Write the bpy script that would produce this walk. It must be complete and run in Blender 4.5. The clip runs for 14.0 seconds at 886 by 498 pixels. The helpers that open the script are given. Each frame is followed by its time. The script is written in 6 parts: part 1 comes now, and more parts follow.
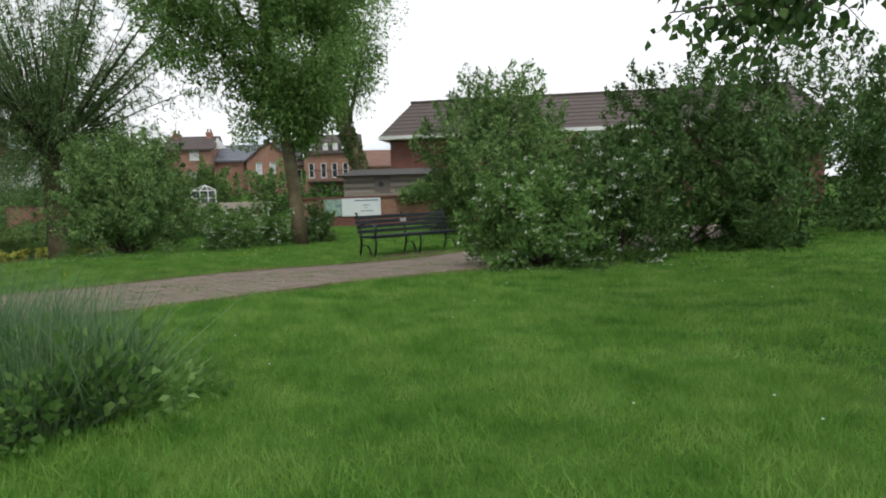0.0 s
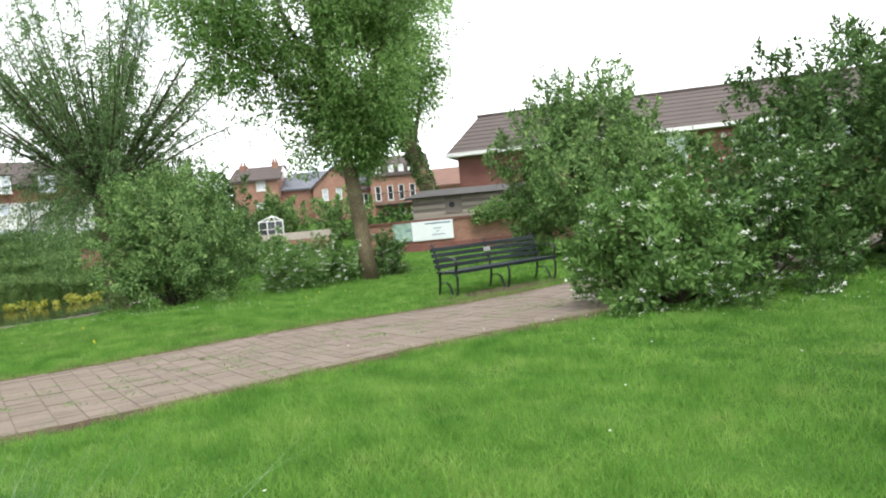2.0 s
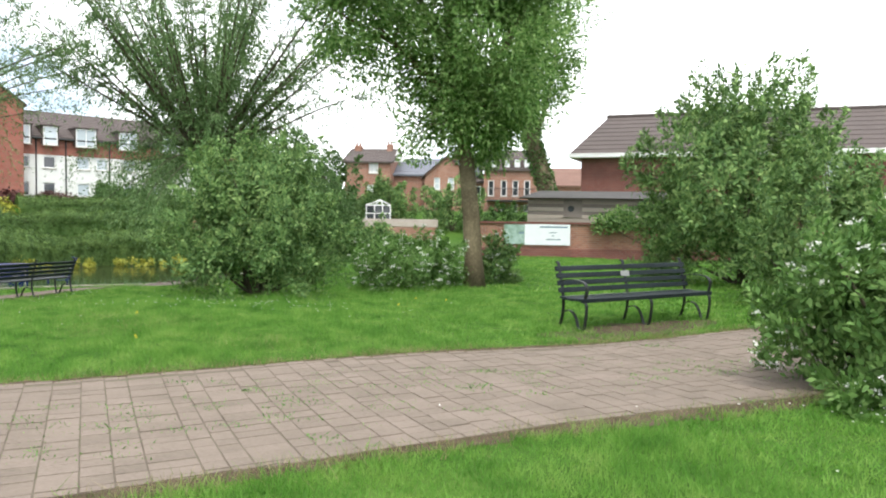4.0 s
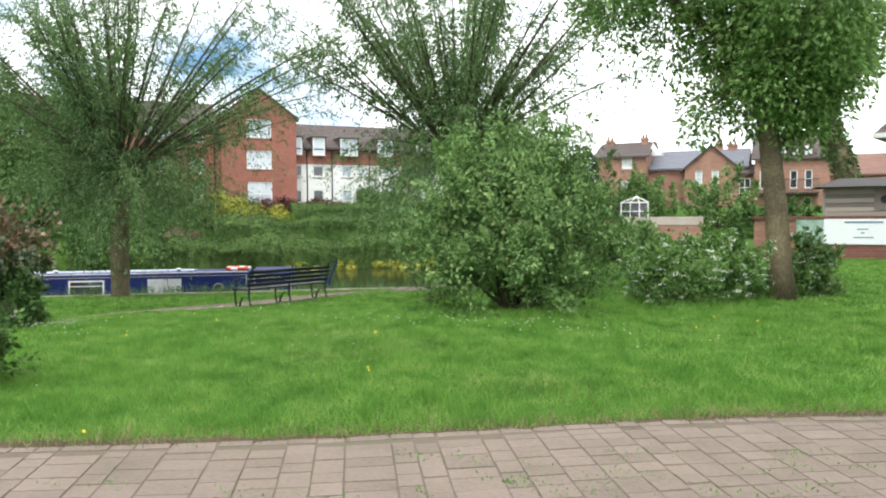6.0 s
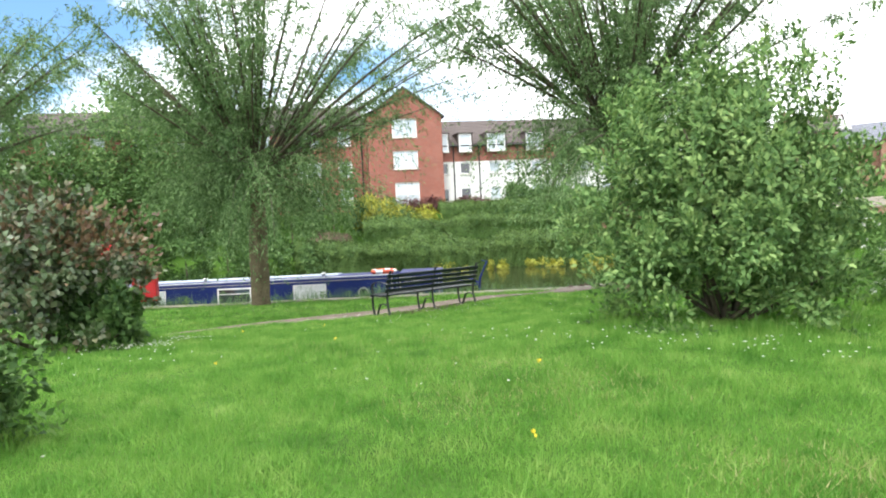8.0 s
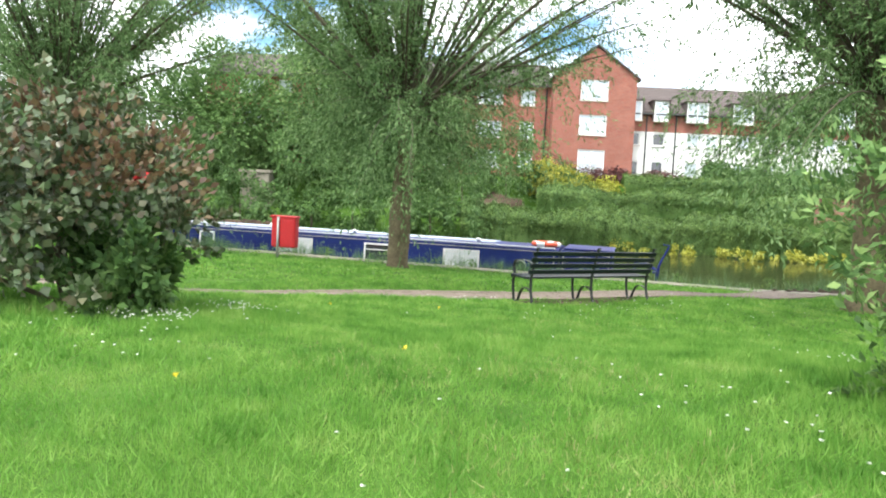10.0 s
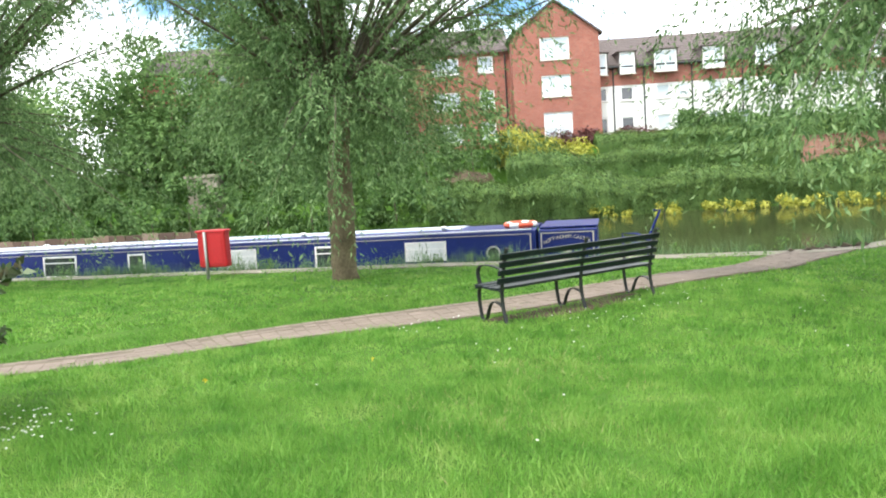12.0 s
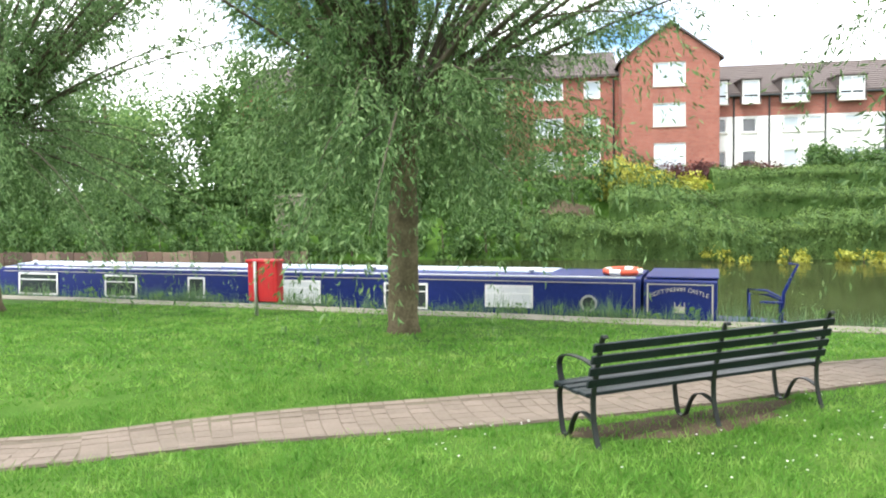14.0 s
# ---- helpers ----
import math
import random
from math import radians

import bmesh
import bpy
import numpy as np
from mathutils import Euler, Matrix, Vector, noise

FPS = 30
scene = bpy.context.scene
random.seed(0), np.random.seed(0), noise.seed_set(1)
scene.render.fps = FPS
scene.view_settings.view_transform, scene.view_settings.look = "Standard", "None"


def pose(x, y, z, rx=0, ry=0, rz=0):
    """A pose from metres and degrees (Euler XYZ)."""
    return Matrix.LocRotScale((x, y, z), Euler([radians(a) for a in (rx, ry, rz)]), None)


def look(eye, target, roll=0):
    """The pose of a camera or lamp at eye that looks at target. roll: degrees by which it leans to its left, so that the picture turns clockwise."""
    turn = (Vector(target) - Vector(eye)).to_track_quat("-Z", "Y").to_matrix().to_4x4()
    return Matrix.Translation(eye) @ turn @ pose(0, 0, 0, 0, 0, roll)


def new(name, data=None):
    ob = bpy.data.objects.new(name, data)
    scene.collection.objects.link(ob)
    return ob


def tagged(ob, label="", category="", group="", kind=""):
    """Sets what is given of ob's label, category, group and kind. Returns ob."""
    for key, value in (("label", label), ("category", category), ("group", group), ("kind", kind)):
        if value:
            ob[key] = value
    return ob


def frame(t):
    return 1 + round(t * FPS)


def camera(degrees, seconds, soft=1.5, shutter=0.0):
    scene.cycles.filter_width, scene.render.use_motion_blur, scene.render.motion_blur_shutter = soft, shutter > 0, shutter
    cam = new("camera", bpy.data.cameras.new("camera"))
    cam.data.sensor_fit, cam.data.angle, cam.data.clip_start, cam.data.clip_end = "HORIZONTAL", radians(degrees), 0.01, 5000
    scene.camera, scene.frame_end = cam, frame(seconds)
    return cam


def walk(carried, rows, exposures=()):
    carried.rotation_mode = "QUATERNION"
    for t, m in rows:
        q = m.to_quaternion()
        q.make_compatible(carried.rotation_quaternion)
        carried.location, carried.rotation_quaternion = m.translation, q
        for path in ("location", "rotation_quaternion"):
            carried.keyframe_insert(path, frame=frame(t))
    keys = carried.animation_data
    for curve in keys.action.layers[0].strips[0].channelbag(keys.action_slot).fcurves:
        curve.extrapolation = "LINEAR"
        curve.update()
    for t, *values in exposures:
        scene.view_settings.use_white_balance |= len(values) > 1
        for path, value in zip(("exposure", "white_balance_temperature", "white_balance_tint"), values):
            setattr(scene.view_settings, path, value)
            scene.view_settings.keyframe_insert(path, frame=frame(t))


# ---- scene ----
cam = camera(62.1, 14.0, soft=2.0)
PATH = [
    (0, (-0.335, 0.382, 1.559), (-0.076, 2.36, 1.423), -1.9),
    (0.5, (-0.3, 0.86, 1.586), (-0.131, 2.845, 1.411), -5.5),
    (1, (-0.369, 1.495, 1.627), (-0.239, 3.487, 1.505), -2.0),
    (1.5, (-0.338, 2.091, 1.66), (-0.164, 4.077, 1.503), -5.7),
    (2, (-0.406, 2.761, 1.757), (-0.331, 4.758, 1.675), -5.4),
    (2.2, (-0.431, 2.995, 1.814), (-0.399, 4.995, 1.786), -3.8),
    (4.3, (-0.748, 5.489, 1.948), (-1.004, 7.471, 1.859), 1.0),
    (4.5, (-0.833, 5.724, 1.978), (-1.154, 7.696, 1.903), 0.0),
    (5, (-0.962, 6.275, 1.942), (-1.406, 8.225, 1.914), -3.5),
    (5.5, (-1.233, 6.758, 1.907), (-1.781, 8.682, 1.894), 1.4),
    (6, (-1.536, 7.297, 1.863), (-2.381, 9.107, 1.776), -0.4),
    (6.5, (-1.834, 7.744, 1.884), (-3.049, 9.315, 1.665), -2.0),
    (7, (-2.113, 8.219, 1.873), (-3.272, 9.834, 1.668), -1.7),
    (7.2, (-2.242, 8.441, 1.840), (-3.395, 10.072, 1.742), -2.0),
    (9.3, (-3.902, 11.143, 1.631), (-5.278, 12.587, 1.484), -2.4),
    (9.5, (-4.058, 11.421, 1.664), (-5.522, 12.774, 1.497), -2.9),
    (10, (-4.53, 12.007, 1.603), (-6.069, 13.272, 1.435), 2.8),
    (10.5, (-4.969, 12.641, 1.549), (-6.534, 13.873, 1.367), -0.7),
    (11, (-5.511, 13.222, 1.627), (-7.12, 14.393, 1.424), -0.2),
    (11.5, (-5.969, 13.697, 1.618), (-7.553, 14.904, 1.433), -3.0),
    (12, (-6.408, 14.197, 1.733), (-7.909, 15.5, 1.507), -3.9),
    (12.5, (-6.918, 14.625, 1.759), (-8.434, 15.91, 1.536), -1.3),
    (13, (-7.361, 15.195, 1.8), (-8.866, 16.488, 1.549), -4.4),
    (13.3, (-7.641, 15.459, 1.815), (-9.214, 16.671, 1.574), -2.3),
    (13.5, (-7.873, 15.614, 1.816), (-9.49, 16.777, 1.632), -0.2),
    (14, (-8.255, 16.12, 1.829), (-9.919, 17.221, 1.683), -1.3),
]
walk(cam, [(t, look(eye, target, roll)) for t, eye, target, roll in PATH],
     exposures=[(0, -0.62), (0.5, -0.2), (1.0, 0.17), (1.6, 0.38), (5, 0.48), (6.0, 0.42), (6.5, 0.52), (7.2, 0.7), (9.5, 1.02), (14, 1.08)])

# ---- world and sun ----
SUN_EL, SUN_AZ = radians(62), radians(165)
world = bpy.data.worlds.new("sky")
scene.world = world
world.use_nodes = True
wt = world.node_tree
wt.nodes.clear()
w_out = wt.nodes.new("ShaderNodeOutputWorld")
w_bg = wt.nodes.new("ShaderNodeBackground")
w_sky = wt.nodes.new("ShaderNodeTexSky")
w_sky.sky_type, w_sky.sun_disc = "NISHITA", False
w_sky.sun_elevation, w_sky.sun_rotation = SUN_EL, SUN_AZ
w_co = wt.nodes.new("ShaderNodeTexCoord")
w_map = wt.nodes.new("ShaderNodeMapping")
w_map.inputs["Scale"].default_value = (1.0, 1.0, 2.2)
w_map.inputs["Location"].default_value = (2.4, 0.7, 0.3)
w_map.inputs["Rotation"].default_value = (0, 0, radians(-32))
w_noise = wt.nodes.new("ShaderNodeTexNoise")
w_noise.inputs["Scale"].default_value, w_noise.inputs["Detail"].default_value = 2.6, 6.0
w_ramp = wt.nodes.new("ShaderNodeValToRGB")
w_ramp.color_ramp.elements[0].position, w_ramp.color_ramp.elements[1].position = 0.36, 0.48
w_ramp.color_ramp.elements[0].color = (0.04, 0.04, 0.04, 1)
w_mix = wt.nodes.new("ShaderNodeMix")
w_mix.data_type = "RGBA"
w_mix.inputs["B"].default_value = (15.0, 15.3, 15.8, 1)
wt.links.new(w_co.outputs["Generated"], w_map.inputs["Vector"])
wt.links.new(w_map.outputs["Vector"], w_noise.inputs["Vector"])
# breaks in the cloud, low over the canal
w_nrm = wt.nodes.new("ShaderNodeVectorMath")
w_nrm.operation = "NORMALIZE"
wt.links.new(w_co.outputs["Generated"], w_nrm.inputs[0])
w_last = w_noise.outputs["Fac"]
for gap, inner, depth in (((-0.862, 0.47, 0.19), 0.997, 0.13), ((-0.575, 0.8, 0.175), 0.9985, 0.1)):
    w_dot = wt.nodes.new("ShaderNodeVectorMath")
    w_dot.operation = "DOT_PRODUCT"
    w_dot.inputs[1].default_value = Vector(gap).normalized()
    w_rng = wt.nodes.new("ShaderNodeMapRange")
    w_rng.inputs["From Min"].default_value, w_rng.inputs["From Max"].default_value = 1 - (1 - inner) * 9, inner
    w_rng.inputs["To Max"].default_value = depth
    w_sub = wt.nodes.new("ShaderNodeMath")
    w_sub.operation = "SUBTRACT"
    wt.links.new(w_nrm.outputs["Vector"], w_dot.inputs[0])
    wt.links.new(w_dot.outputs["Value"], w_rng.inputs["Value"])
    wt.links.new(w_last, w_sub.inputs[0])
    wt.links.new(w_rng.outputs["Result"], w_sub.inputs[1])
    w_last = w_sub.outputs[0]
wt.links.new(w_last, w_ramp.inputs["Fac"])
w_clear = wt.nodes.new("ShaderNodeMix")
w_clear.data_type, w_clear.blend_type = "RGBA", "MULTIPLY"
w_clear.inputs["Factor"].default_value = 1.0
w_clear.inputs["B"].default_value = (0.5, 0.86, 1.1, 1)
wt.links.new(w_ramp.outputs["Color"], w_mix.inputs["Factor"])
wt.links.new(w_sky.outputs["Color"], w_clear.inputs["A"])
wt.links.new(w_clear.outputs["Result"], w_mix.inputs["A"])
wt.links.new(w_mix.outputs["Result"], w_bg.inputs["Color"])
w_bg.inputs["Strength"].default_value = 0.12
wt.links.new(w_bg.outputs["Background"], w_out.inputs["Surface"])

sun = new("sun", bpy.data.lights.new("sun", "SUN"))
sun.data.energy, sun.data.angle, sun.data.color = 2.2, radians(9), (1.0, 0.96, 0.9)
sun.matrix_world = look((0, 0, 40), (40 * -math.sin(SUN_AZ) / math.tan(SUN_EL), 40 * -math.cos(SUN_AZ) / math.tan(SUN_EL), 0))


# ---- materials ----
def material(name, colours, rough=0.8, metal=0.0, scale=6.0, fine=60.0, bump=0.15, spread=0.5, spec=0.5, per="", coat=0.0, translucent=0.0, piece=0.6):
    """Two or three base colours mixed by large and fine noise; per: 'object' or 'island' varies piece by piece."""
    m = bpy.data.materials.new(name)
    m.use_nodes = True
    t = m.node_tree
    b = t.nodes["Principled BSDF"]
    out = t.nodes["Material Output"]
    co = t.nodes.new("ShaderNodeNewGeometry")
    n1, n2 = t.nodes.new("ShaderNodeTexNoise"), t.nodes.new("ShaderNodeTexNoise")
    n1.inputs["Scale"].default_value, n2.inputs["Scale"].default_value = scale, fine
    n1.inputs["Detail"].default_value, n2.inputs["Detail"].default_value = 4, 3
    for n in (n1, n2):
        t.links.new(co.outputs["Position"], n.inputs["Vector"])
    add = t.nodes.new("ShaderNodeMath")
    add.operation = "MULTIPLY_ADD"
    add.inputs[1].default_value = 0.45
    t.links.new(n2.outputs["Fac"], add.inputs[0])
    sub = t.nodes.new("ShaderNodeMath")
    sub.operation = "MULTIPLY"
    sub.inputs[1].default_value = 0.55
    t.links.new(n1.outputs["Fac"], sub.inputs[0])
    t.links.new(sub.outputs[0], add.inputs[2])
    value = add.outputs[0]
    if per:
        if per == "object":
            info = t.nodes.new("ShaderNodeObjectInfo")
            rnd = info.outputs["Random"]
        else:
            rnd = co.outputs["Random Per Island"]
        mixv = t.nodes.new("ShaderNodeMix")
        mixv.inputs["Factor"].default_value = piece
        t.links.new(value, mixv.inputs["A"])
        t.links.new(rnd, mixv.inputs["B"])
        value = mixv.outputs["Result"]
    ramp = t.nodes.new("ShaderNodeValToRGB")
    r = ramp.color_ramp
    lo, hi = 0.5 - spread / 2, 0.5 + spread / 2
    r.elements[0].position, r.elements[1].position = lo, hi
    r.elements[0].color, r.elements[1].color = (*colours[0], 1), (*colours[-1], 1)
    for k, c in enumerate(colours[1:-1]):
        e = r.elements.new(lo + (hi - lo) * (k + 1) / (len(colours) - 1))
        e.color = (*c, 1)
    t.links.new(value, ramp.inputs["Fac"])
    t.links.new(ramp.outputs["Color"], b.inputs["Base Color"])
    b.inputs["Roughness"].default_value, b.inputs["Metallic"].default_value = rough, metal
    b.inputs["Specular IOR Level"].default_value = spec
    b.inputs["Coat Weight"].default_value = coat
    if bump:
        bp = t.nodes.new("ShaderNodeBump")
        bp.inputs["Strength"].default_value, bp.inputs["Distance"].default_value = bump, 0.02
        t.links.new(add.outputs[0], bp.inputs["Height"])
        t.links.new(bp.outputs["Normal"], b.inputs["Normal"])
    if translucent:
        tr = t.nodes.new("ShaderNodeBsdfTranslucent")
        t.links.new(ramp.outputs["Color"], tr.inputs["Color"])
        mx = t.nodes.new("ShaderNodeMixShader")
        mx.inputs["Fac"].default_value = translucent
        t.links.new(b.outputs["BSDF"], mx.inputs[1])
        t.links.new(tr.outputs["BSDF"], mx.inputs[2])
        t.links.new(mx.outputs["Shader"], out.inputs["Surface"])
    return m


def brickwork(name, c1, c2, mortar, width=0.225, row=0.075):
    m = bpy.data.materials.new(name)
    m.use_nodes = True
    t = m.node_tree
    b = t.nodes["Principled BSDF"]
    co = t.nodes.new("ShaderNodeTexCoord")
    sep, cmb = t.nodes.new("ShaderNodeSeparateXYZ"), t.nodes.new("ShaderNodeCombineXYZ")
    add = t.nodes.new("ShaderNodeMath")
    t.links.new(co.outputs["Object"], sep.inputs[0])
    t.links.new(sep.outputs["X"], add.inputs[0])
    t.links.new(sep.outputs["Y"], add.inputs[1])
    t.links.new(add.outputs[0], cmb.inputs["X"])
    t.links.new(sep.outputs["Z"], cmb.inputs["Y"])
    br = t.nodes.new("ShaderNodeTexBrick")
    br.inputs["Scale"].default_value = 1.0
    br.inputs["Brick Width"].default_value, br.inputs["Row Height"].default_value = width, row
    br.inputs["Mortar Size"].default_value = 0.008
    br.inputs["Color1"].default_value, br.inputs["Color2"].default_value, br.inputs["Mortar"].default_value = (*c1, 1), (*c2, 1), (*mortar, 1)
    t.links.new(cmb.outputs[0], br.inputs["Vector"])
    n = t.nodes.new("ShaderNodeTexNoise")
    n.inputs["Scale"].default_value, n.inputs["Detail"].default_value = 0.8, 5
    t.links.new(co.outputs["Object"], n.inputs["Vector"])
    mix = t.nodes.new("ShaderNodeMix")
    mix.data_type, mix.blend_type = "RGBA", "MULTIPLY"
    mix.inputs["Factor"].default_value = 0.45
    ramp = t.nodes.new("ShaderNodeValToRGB")
    ramp.color_ramp.elements[0].position, ramp.color_ramp.elements[1].position = 0.3, 0.65
    ramp.color_ramp.elements[0].color = (0.55, 0.5, 0.48, 1)
    t.links.new(n.outputs["Fac"], ramp.inputs["Fac"])
    t.links.new(br.outputs["Color"], mix.inputs["A"])
    t.links.new(ramp.outputs["Color"], mix.inputs["B"])
    t.links.new(mix.outputs["Result"], b.inputs["Base Color"])
    b.inputs["Roughness"].default_value = 0.9
    bp = t.nodes.new("ShaderNodeBump")
    bp.inputs["Strength"].default_value, bp.inputs["Distance"].default_value = 0.3, 0.01
    t.links.new(br.outputs["Fac"], bp.inputs["Height"])
    bp.invert = True
    t.links.new(bp.outputs["Normal"], b.inputs["Normal"])
    return m


M_TURF = material("turf_soil", [(0.028, 0.062, 0.010), (0.05, 0.115, 0.016), (0.09, 0.15, 0.03)], 0.95, scale=0.8, fine=30, bump=0.5, spread=0.4, spec=0.1)
M_BLADE = material("grass_blade", [(0.055, 0.155, 0.02), (0.09, 0.23, 0.032), (0.145, 0.305, 0.05), (0.21, 0.365, 0.075), (0.28, 0.38, 0.11)], 0.6, scale=1.9, fine=5.0, bump=0, spread=0.34, spec=0.2, per="island", translucent=0.4, piece=0.1)
M_REED = material("tall_grass", [(0.065, 0.145, 0.058), (0.13, 0.245, 0.105), (0.22, 0.32, 0.15)], 0.6, scale=1, fine=6, bump=0, per="island", translucent=0.3)
M_STRAW = material("straw_blade", [(0.07, 0.13, 0.02), (0.2, 0.19, 0.075), (0.34, 0.28, 0.15)], 0.7, scale=1.5, fine=5, bump=0, per="island", translucent=0.3)
M_PETAL = material("white_petal", [(0.72, 0.72, 0.66), (0.85, 0.85, 0.8)], 0.7, bump=0, translucent=0.2)
M_YPETAL = material("yellow_petal", [(0.75, 0.55, 0.03), (0.85, 0.7, 0.06)], 0.7, bump=0)
M_PAVER = material("clay_paver", [(0.135, 0.112, 0.088), (0.185, 0.15, 0.121), (0.23, 0.186, 0.154)], 0.92, scale=2.4, fine=34, bump=0.7, spread=0.5, per="object", spec=0.2, piece=0.16)
M_PAVER_ISL = material("clay_paver_far", [(0.135, 0.112, 0.088), (0.185, 0.15, 0.121), (0.23, 0.186, 0.154)], 0.92, scale=2.4, fine=34, bump=0.7, spread=0.5, per="island", spec=0.2, piece=0.16)
M_JOINT = material("joint_sand", [(0.08, 0.066, 0.05), (0.14, 0.116, 0.09), (0.105, 0.115, 0.06)], 0.98, scale=2.2, fine=30, bump=0.4, spec=0.1)
M_SOIL = material("bare_soil", [(0.037, 0.028, 0.019), (0.08, 0.06, 0.04), (0.14, 0.108, 0.072)], 0.97, scale=4, fine=45, bump=0.6, spec=0.1)
M_STONE = material("pale_stone", [(0.3, 0.25, 0.21), (0.42, 0.36, 0.31), (0.5, 0.45, 0.4)], 0.9, scale=1.5, fine=14, bump=0.3)
M_CONC = material("quay_concrete", [(0.12, 0.12, 0.07), (0.22, 0.2, 0.15), (0.3, 0.275, 0.22)], 0.9, scale=2, fine=30, bump=0.3)
M_BENCH = material("dark_green_paint", [(0.006, 0.010, 0.011), (0.011, 0.018, 0.02), (0.022, 0.03, 0.034)], 0.45, scale=3, fine=50, bump=0.12, spread=0.4, spec=0.3)
M_IRON = material("black_iron", [(0.006, 0.008, 0.008), (0.018, 0.022, 0.022)], 0.5, scale=5, fine=60, bump=0.15)
M_BARK = material("willow_bark", [(0.062, 0.05, 0.031), (0.135, 0.11, 0.067), (0.235, 0.195, 0.12)], 0.95, scale=3, fine=22, bump=0.9, spread=0.45, spec=0.15)
M_TWIG = material("twig_bark", [(0.045, 0.038, 0.025), (0.11, 0.09, 0.055)], 0.9, scale=3, fine=20, bump=0.2)
M_WILLOW = material("willow_leaf", [(0.062, 0.124, 0.041), (0.128, 0.226, 0.076), (0.22, 0.325, 0.136)], 0.6, scale=1.3, fine=6, bump=0, spread=0.5, spec=0.25, per="island", translucent=0.38)
M_ASH = material("ash_leaf", [(0.1, 0.2, 0.05), (0.185, 0.335, 0.09), (0.31, 0.46, 0.16)], 0.5, scale=1.2, fine=5, bump=0, spread=0.45, spec=0.2, per="island", translucent=0.55)
M_SHRUB = material("shrub_leaf", [(0.05, 0.108, 0.031), (0.145, 0.262, 0.08), (0.31, 0.435, 0.15)], 0.62, spec=0.25, scale=3.0, fine=11, bump=0, spread=0.42, per="island", translucent=0.3, piece=0.32)
M_DARKLEAF = material("dark_shrub_leaf", [(0.032, 0.076, 0.021), (0.074, 0.15, 0.038), (0.14, 0.235, 0.066)], 0.62, spec=0.25, scale=3.0, fine=11, bump=0, spread=0.42, per="island", translucent=0.25, piece=0.32)
M_NETTLE = material("nettle_leaf", [(0.055, 0.13, 0.03), (0.125, 0.24, 0.058), (0.215, 0.345, 0.105)], 0.62, spec=0.25, scale=3.0, fine=11, bump=0, spread=0.42, per="island", translucent=0.3, piece=0.32)
M_DRY = material("dry_blade", [(0.15, 0.2, 0.045), (0.27, 0.3, 0.1), (0.38, 0.36, 0.17)], 0.7, scale=1.5, fine=5, bump=0, per="island", translucent=0.3)
M_ROSE = material("rose_leaf", [(0.035, 0.045, 0.018), (0.06, 0.11, 0.035), (0.15, 0.19, 0.10), (0.13, 0.085, 0.045)], 0.38, scale=1.5, fine=4, bump=0, spread=0.7, per="island", translucent=0.2)
M_COPPER = material("copper_leaf", [(0.09, 0.048, 0.03), (0.15, 0.09, 0.05), (0.22, 0.17, 0.085)], 0.4, scale=1.5, fine=4, bump=0, spread=0.7, per="island", translucent=0.3)
M_HEDGE = material("bank_hedge_leaf", [(0.026, 0.054, 0.013), (0.074, 0.138, 0.031), (0.17, 0.26, 0.066)], 0.65, scale=1.1, fine=4, bump=0, spread=0.42, spec=0.2, per="island", translucent=0.08, piece=0.35)
M_WOOD = material("woodland_leaf", [(0.045, 0.095, 0.026), (0.09, 0.175, 0.045), (0.16, 0.26, 0.08)], 0.65, scale=0.8, fine=3, bump=0, spread=0.42, spec=0.2, per="island", translucent=0.25, piece=0.35)
M_YELLOW = material("golden_leaf", [(0.2, 0.23, 0.025), (0.36, 0.38, 0.045), (0.55, 0.54, 0.09)], 0.5, scale=0.6, fine=2, bump=0, per="island", translucent=0.3)
M_PURPLE = material("purple_leaf", [(0.05, 0.015, 0.016), (0.10, 0.03, 0.03), (0.15, 0.06, 0.05)], 0.5, scale=0.6, fine=2, bump=0, per="island", translucent=0.2)
M_BLUE = material("boat_blue_paint", [(0.006, 0.013, 0.085), (0.009, 0.02, 0.12), (0.013, 0.027, 0.15)], 0.4, scale=0.7, fine=12, bump=0.04, spec=0.18)
M_ROOF = material("pale_roof_paint", [(0.34, 0.4, 0.48), (0.5, 0.55, 0.62)], 0.5, scale=1, fine=12, bump=0.06)
M_WHITE = material("white_frame_paint", [(0.72, 0.72, 0.7), (0.84, 0.84, 0.82)], 0.5, scale=2, fine=20, bump=0.03)
M_CREAM = material("coachline_paint", [(0.38, 0.36, 0.3), (0.5, 0.47, 0.4)], 0.5, scale=2, fine=20, bump=0)
M_BLIND = material("white_blind", [(0.6, 0.62, 0.62), (0.75, 0.76, 0.75)], 0.5, scale=1.2, fine=8, bump=0.02)
M_RED = material("red_box_paint", [(0.36, 0.008, 0.012), (0.5, 0.016, 0.02)], 0.45, scale=2, fine=18, bump=0.06)
M_ORANGE = material("lifebuoy_red", [(0.6, 0.07, 0.03), (0.72, 0.12, 0.05)], 0.6, bump=0.05)
M_STEEL = material("galvanised_steel", [(0.28, 0.28, 0.27), (0.45, 0.45, 0.43)], 0.45, 0.6, scale=5, fine=50, bump=0.05)
M_BRICK_APT = brickwork("red_brick", (0.28, 0.085, 0.058), (0.36, 0.122, 0.082), (0.3, 0.19, 0.15))
M_BRICK_OLD = brickwork("old_brick", (0.30, 0.14, 0.095), (0.39, 0.195, 0.135), (0.36, 0.28, 0.22))
M_BRICK_WALL = brickwork("weathered_brick", (0.26, 0.11, 0.075), (0.36, 0.17, 0.11), (0.3, 0.25, 0.2))
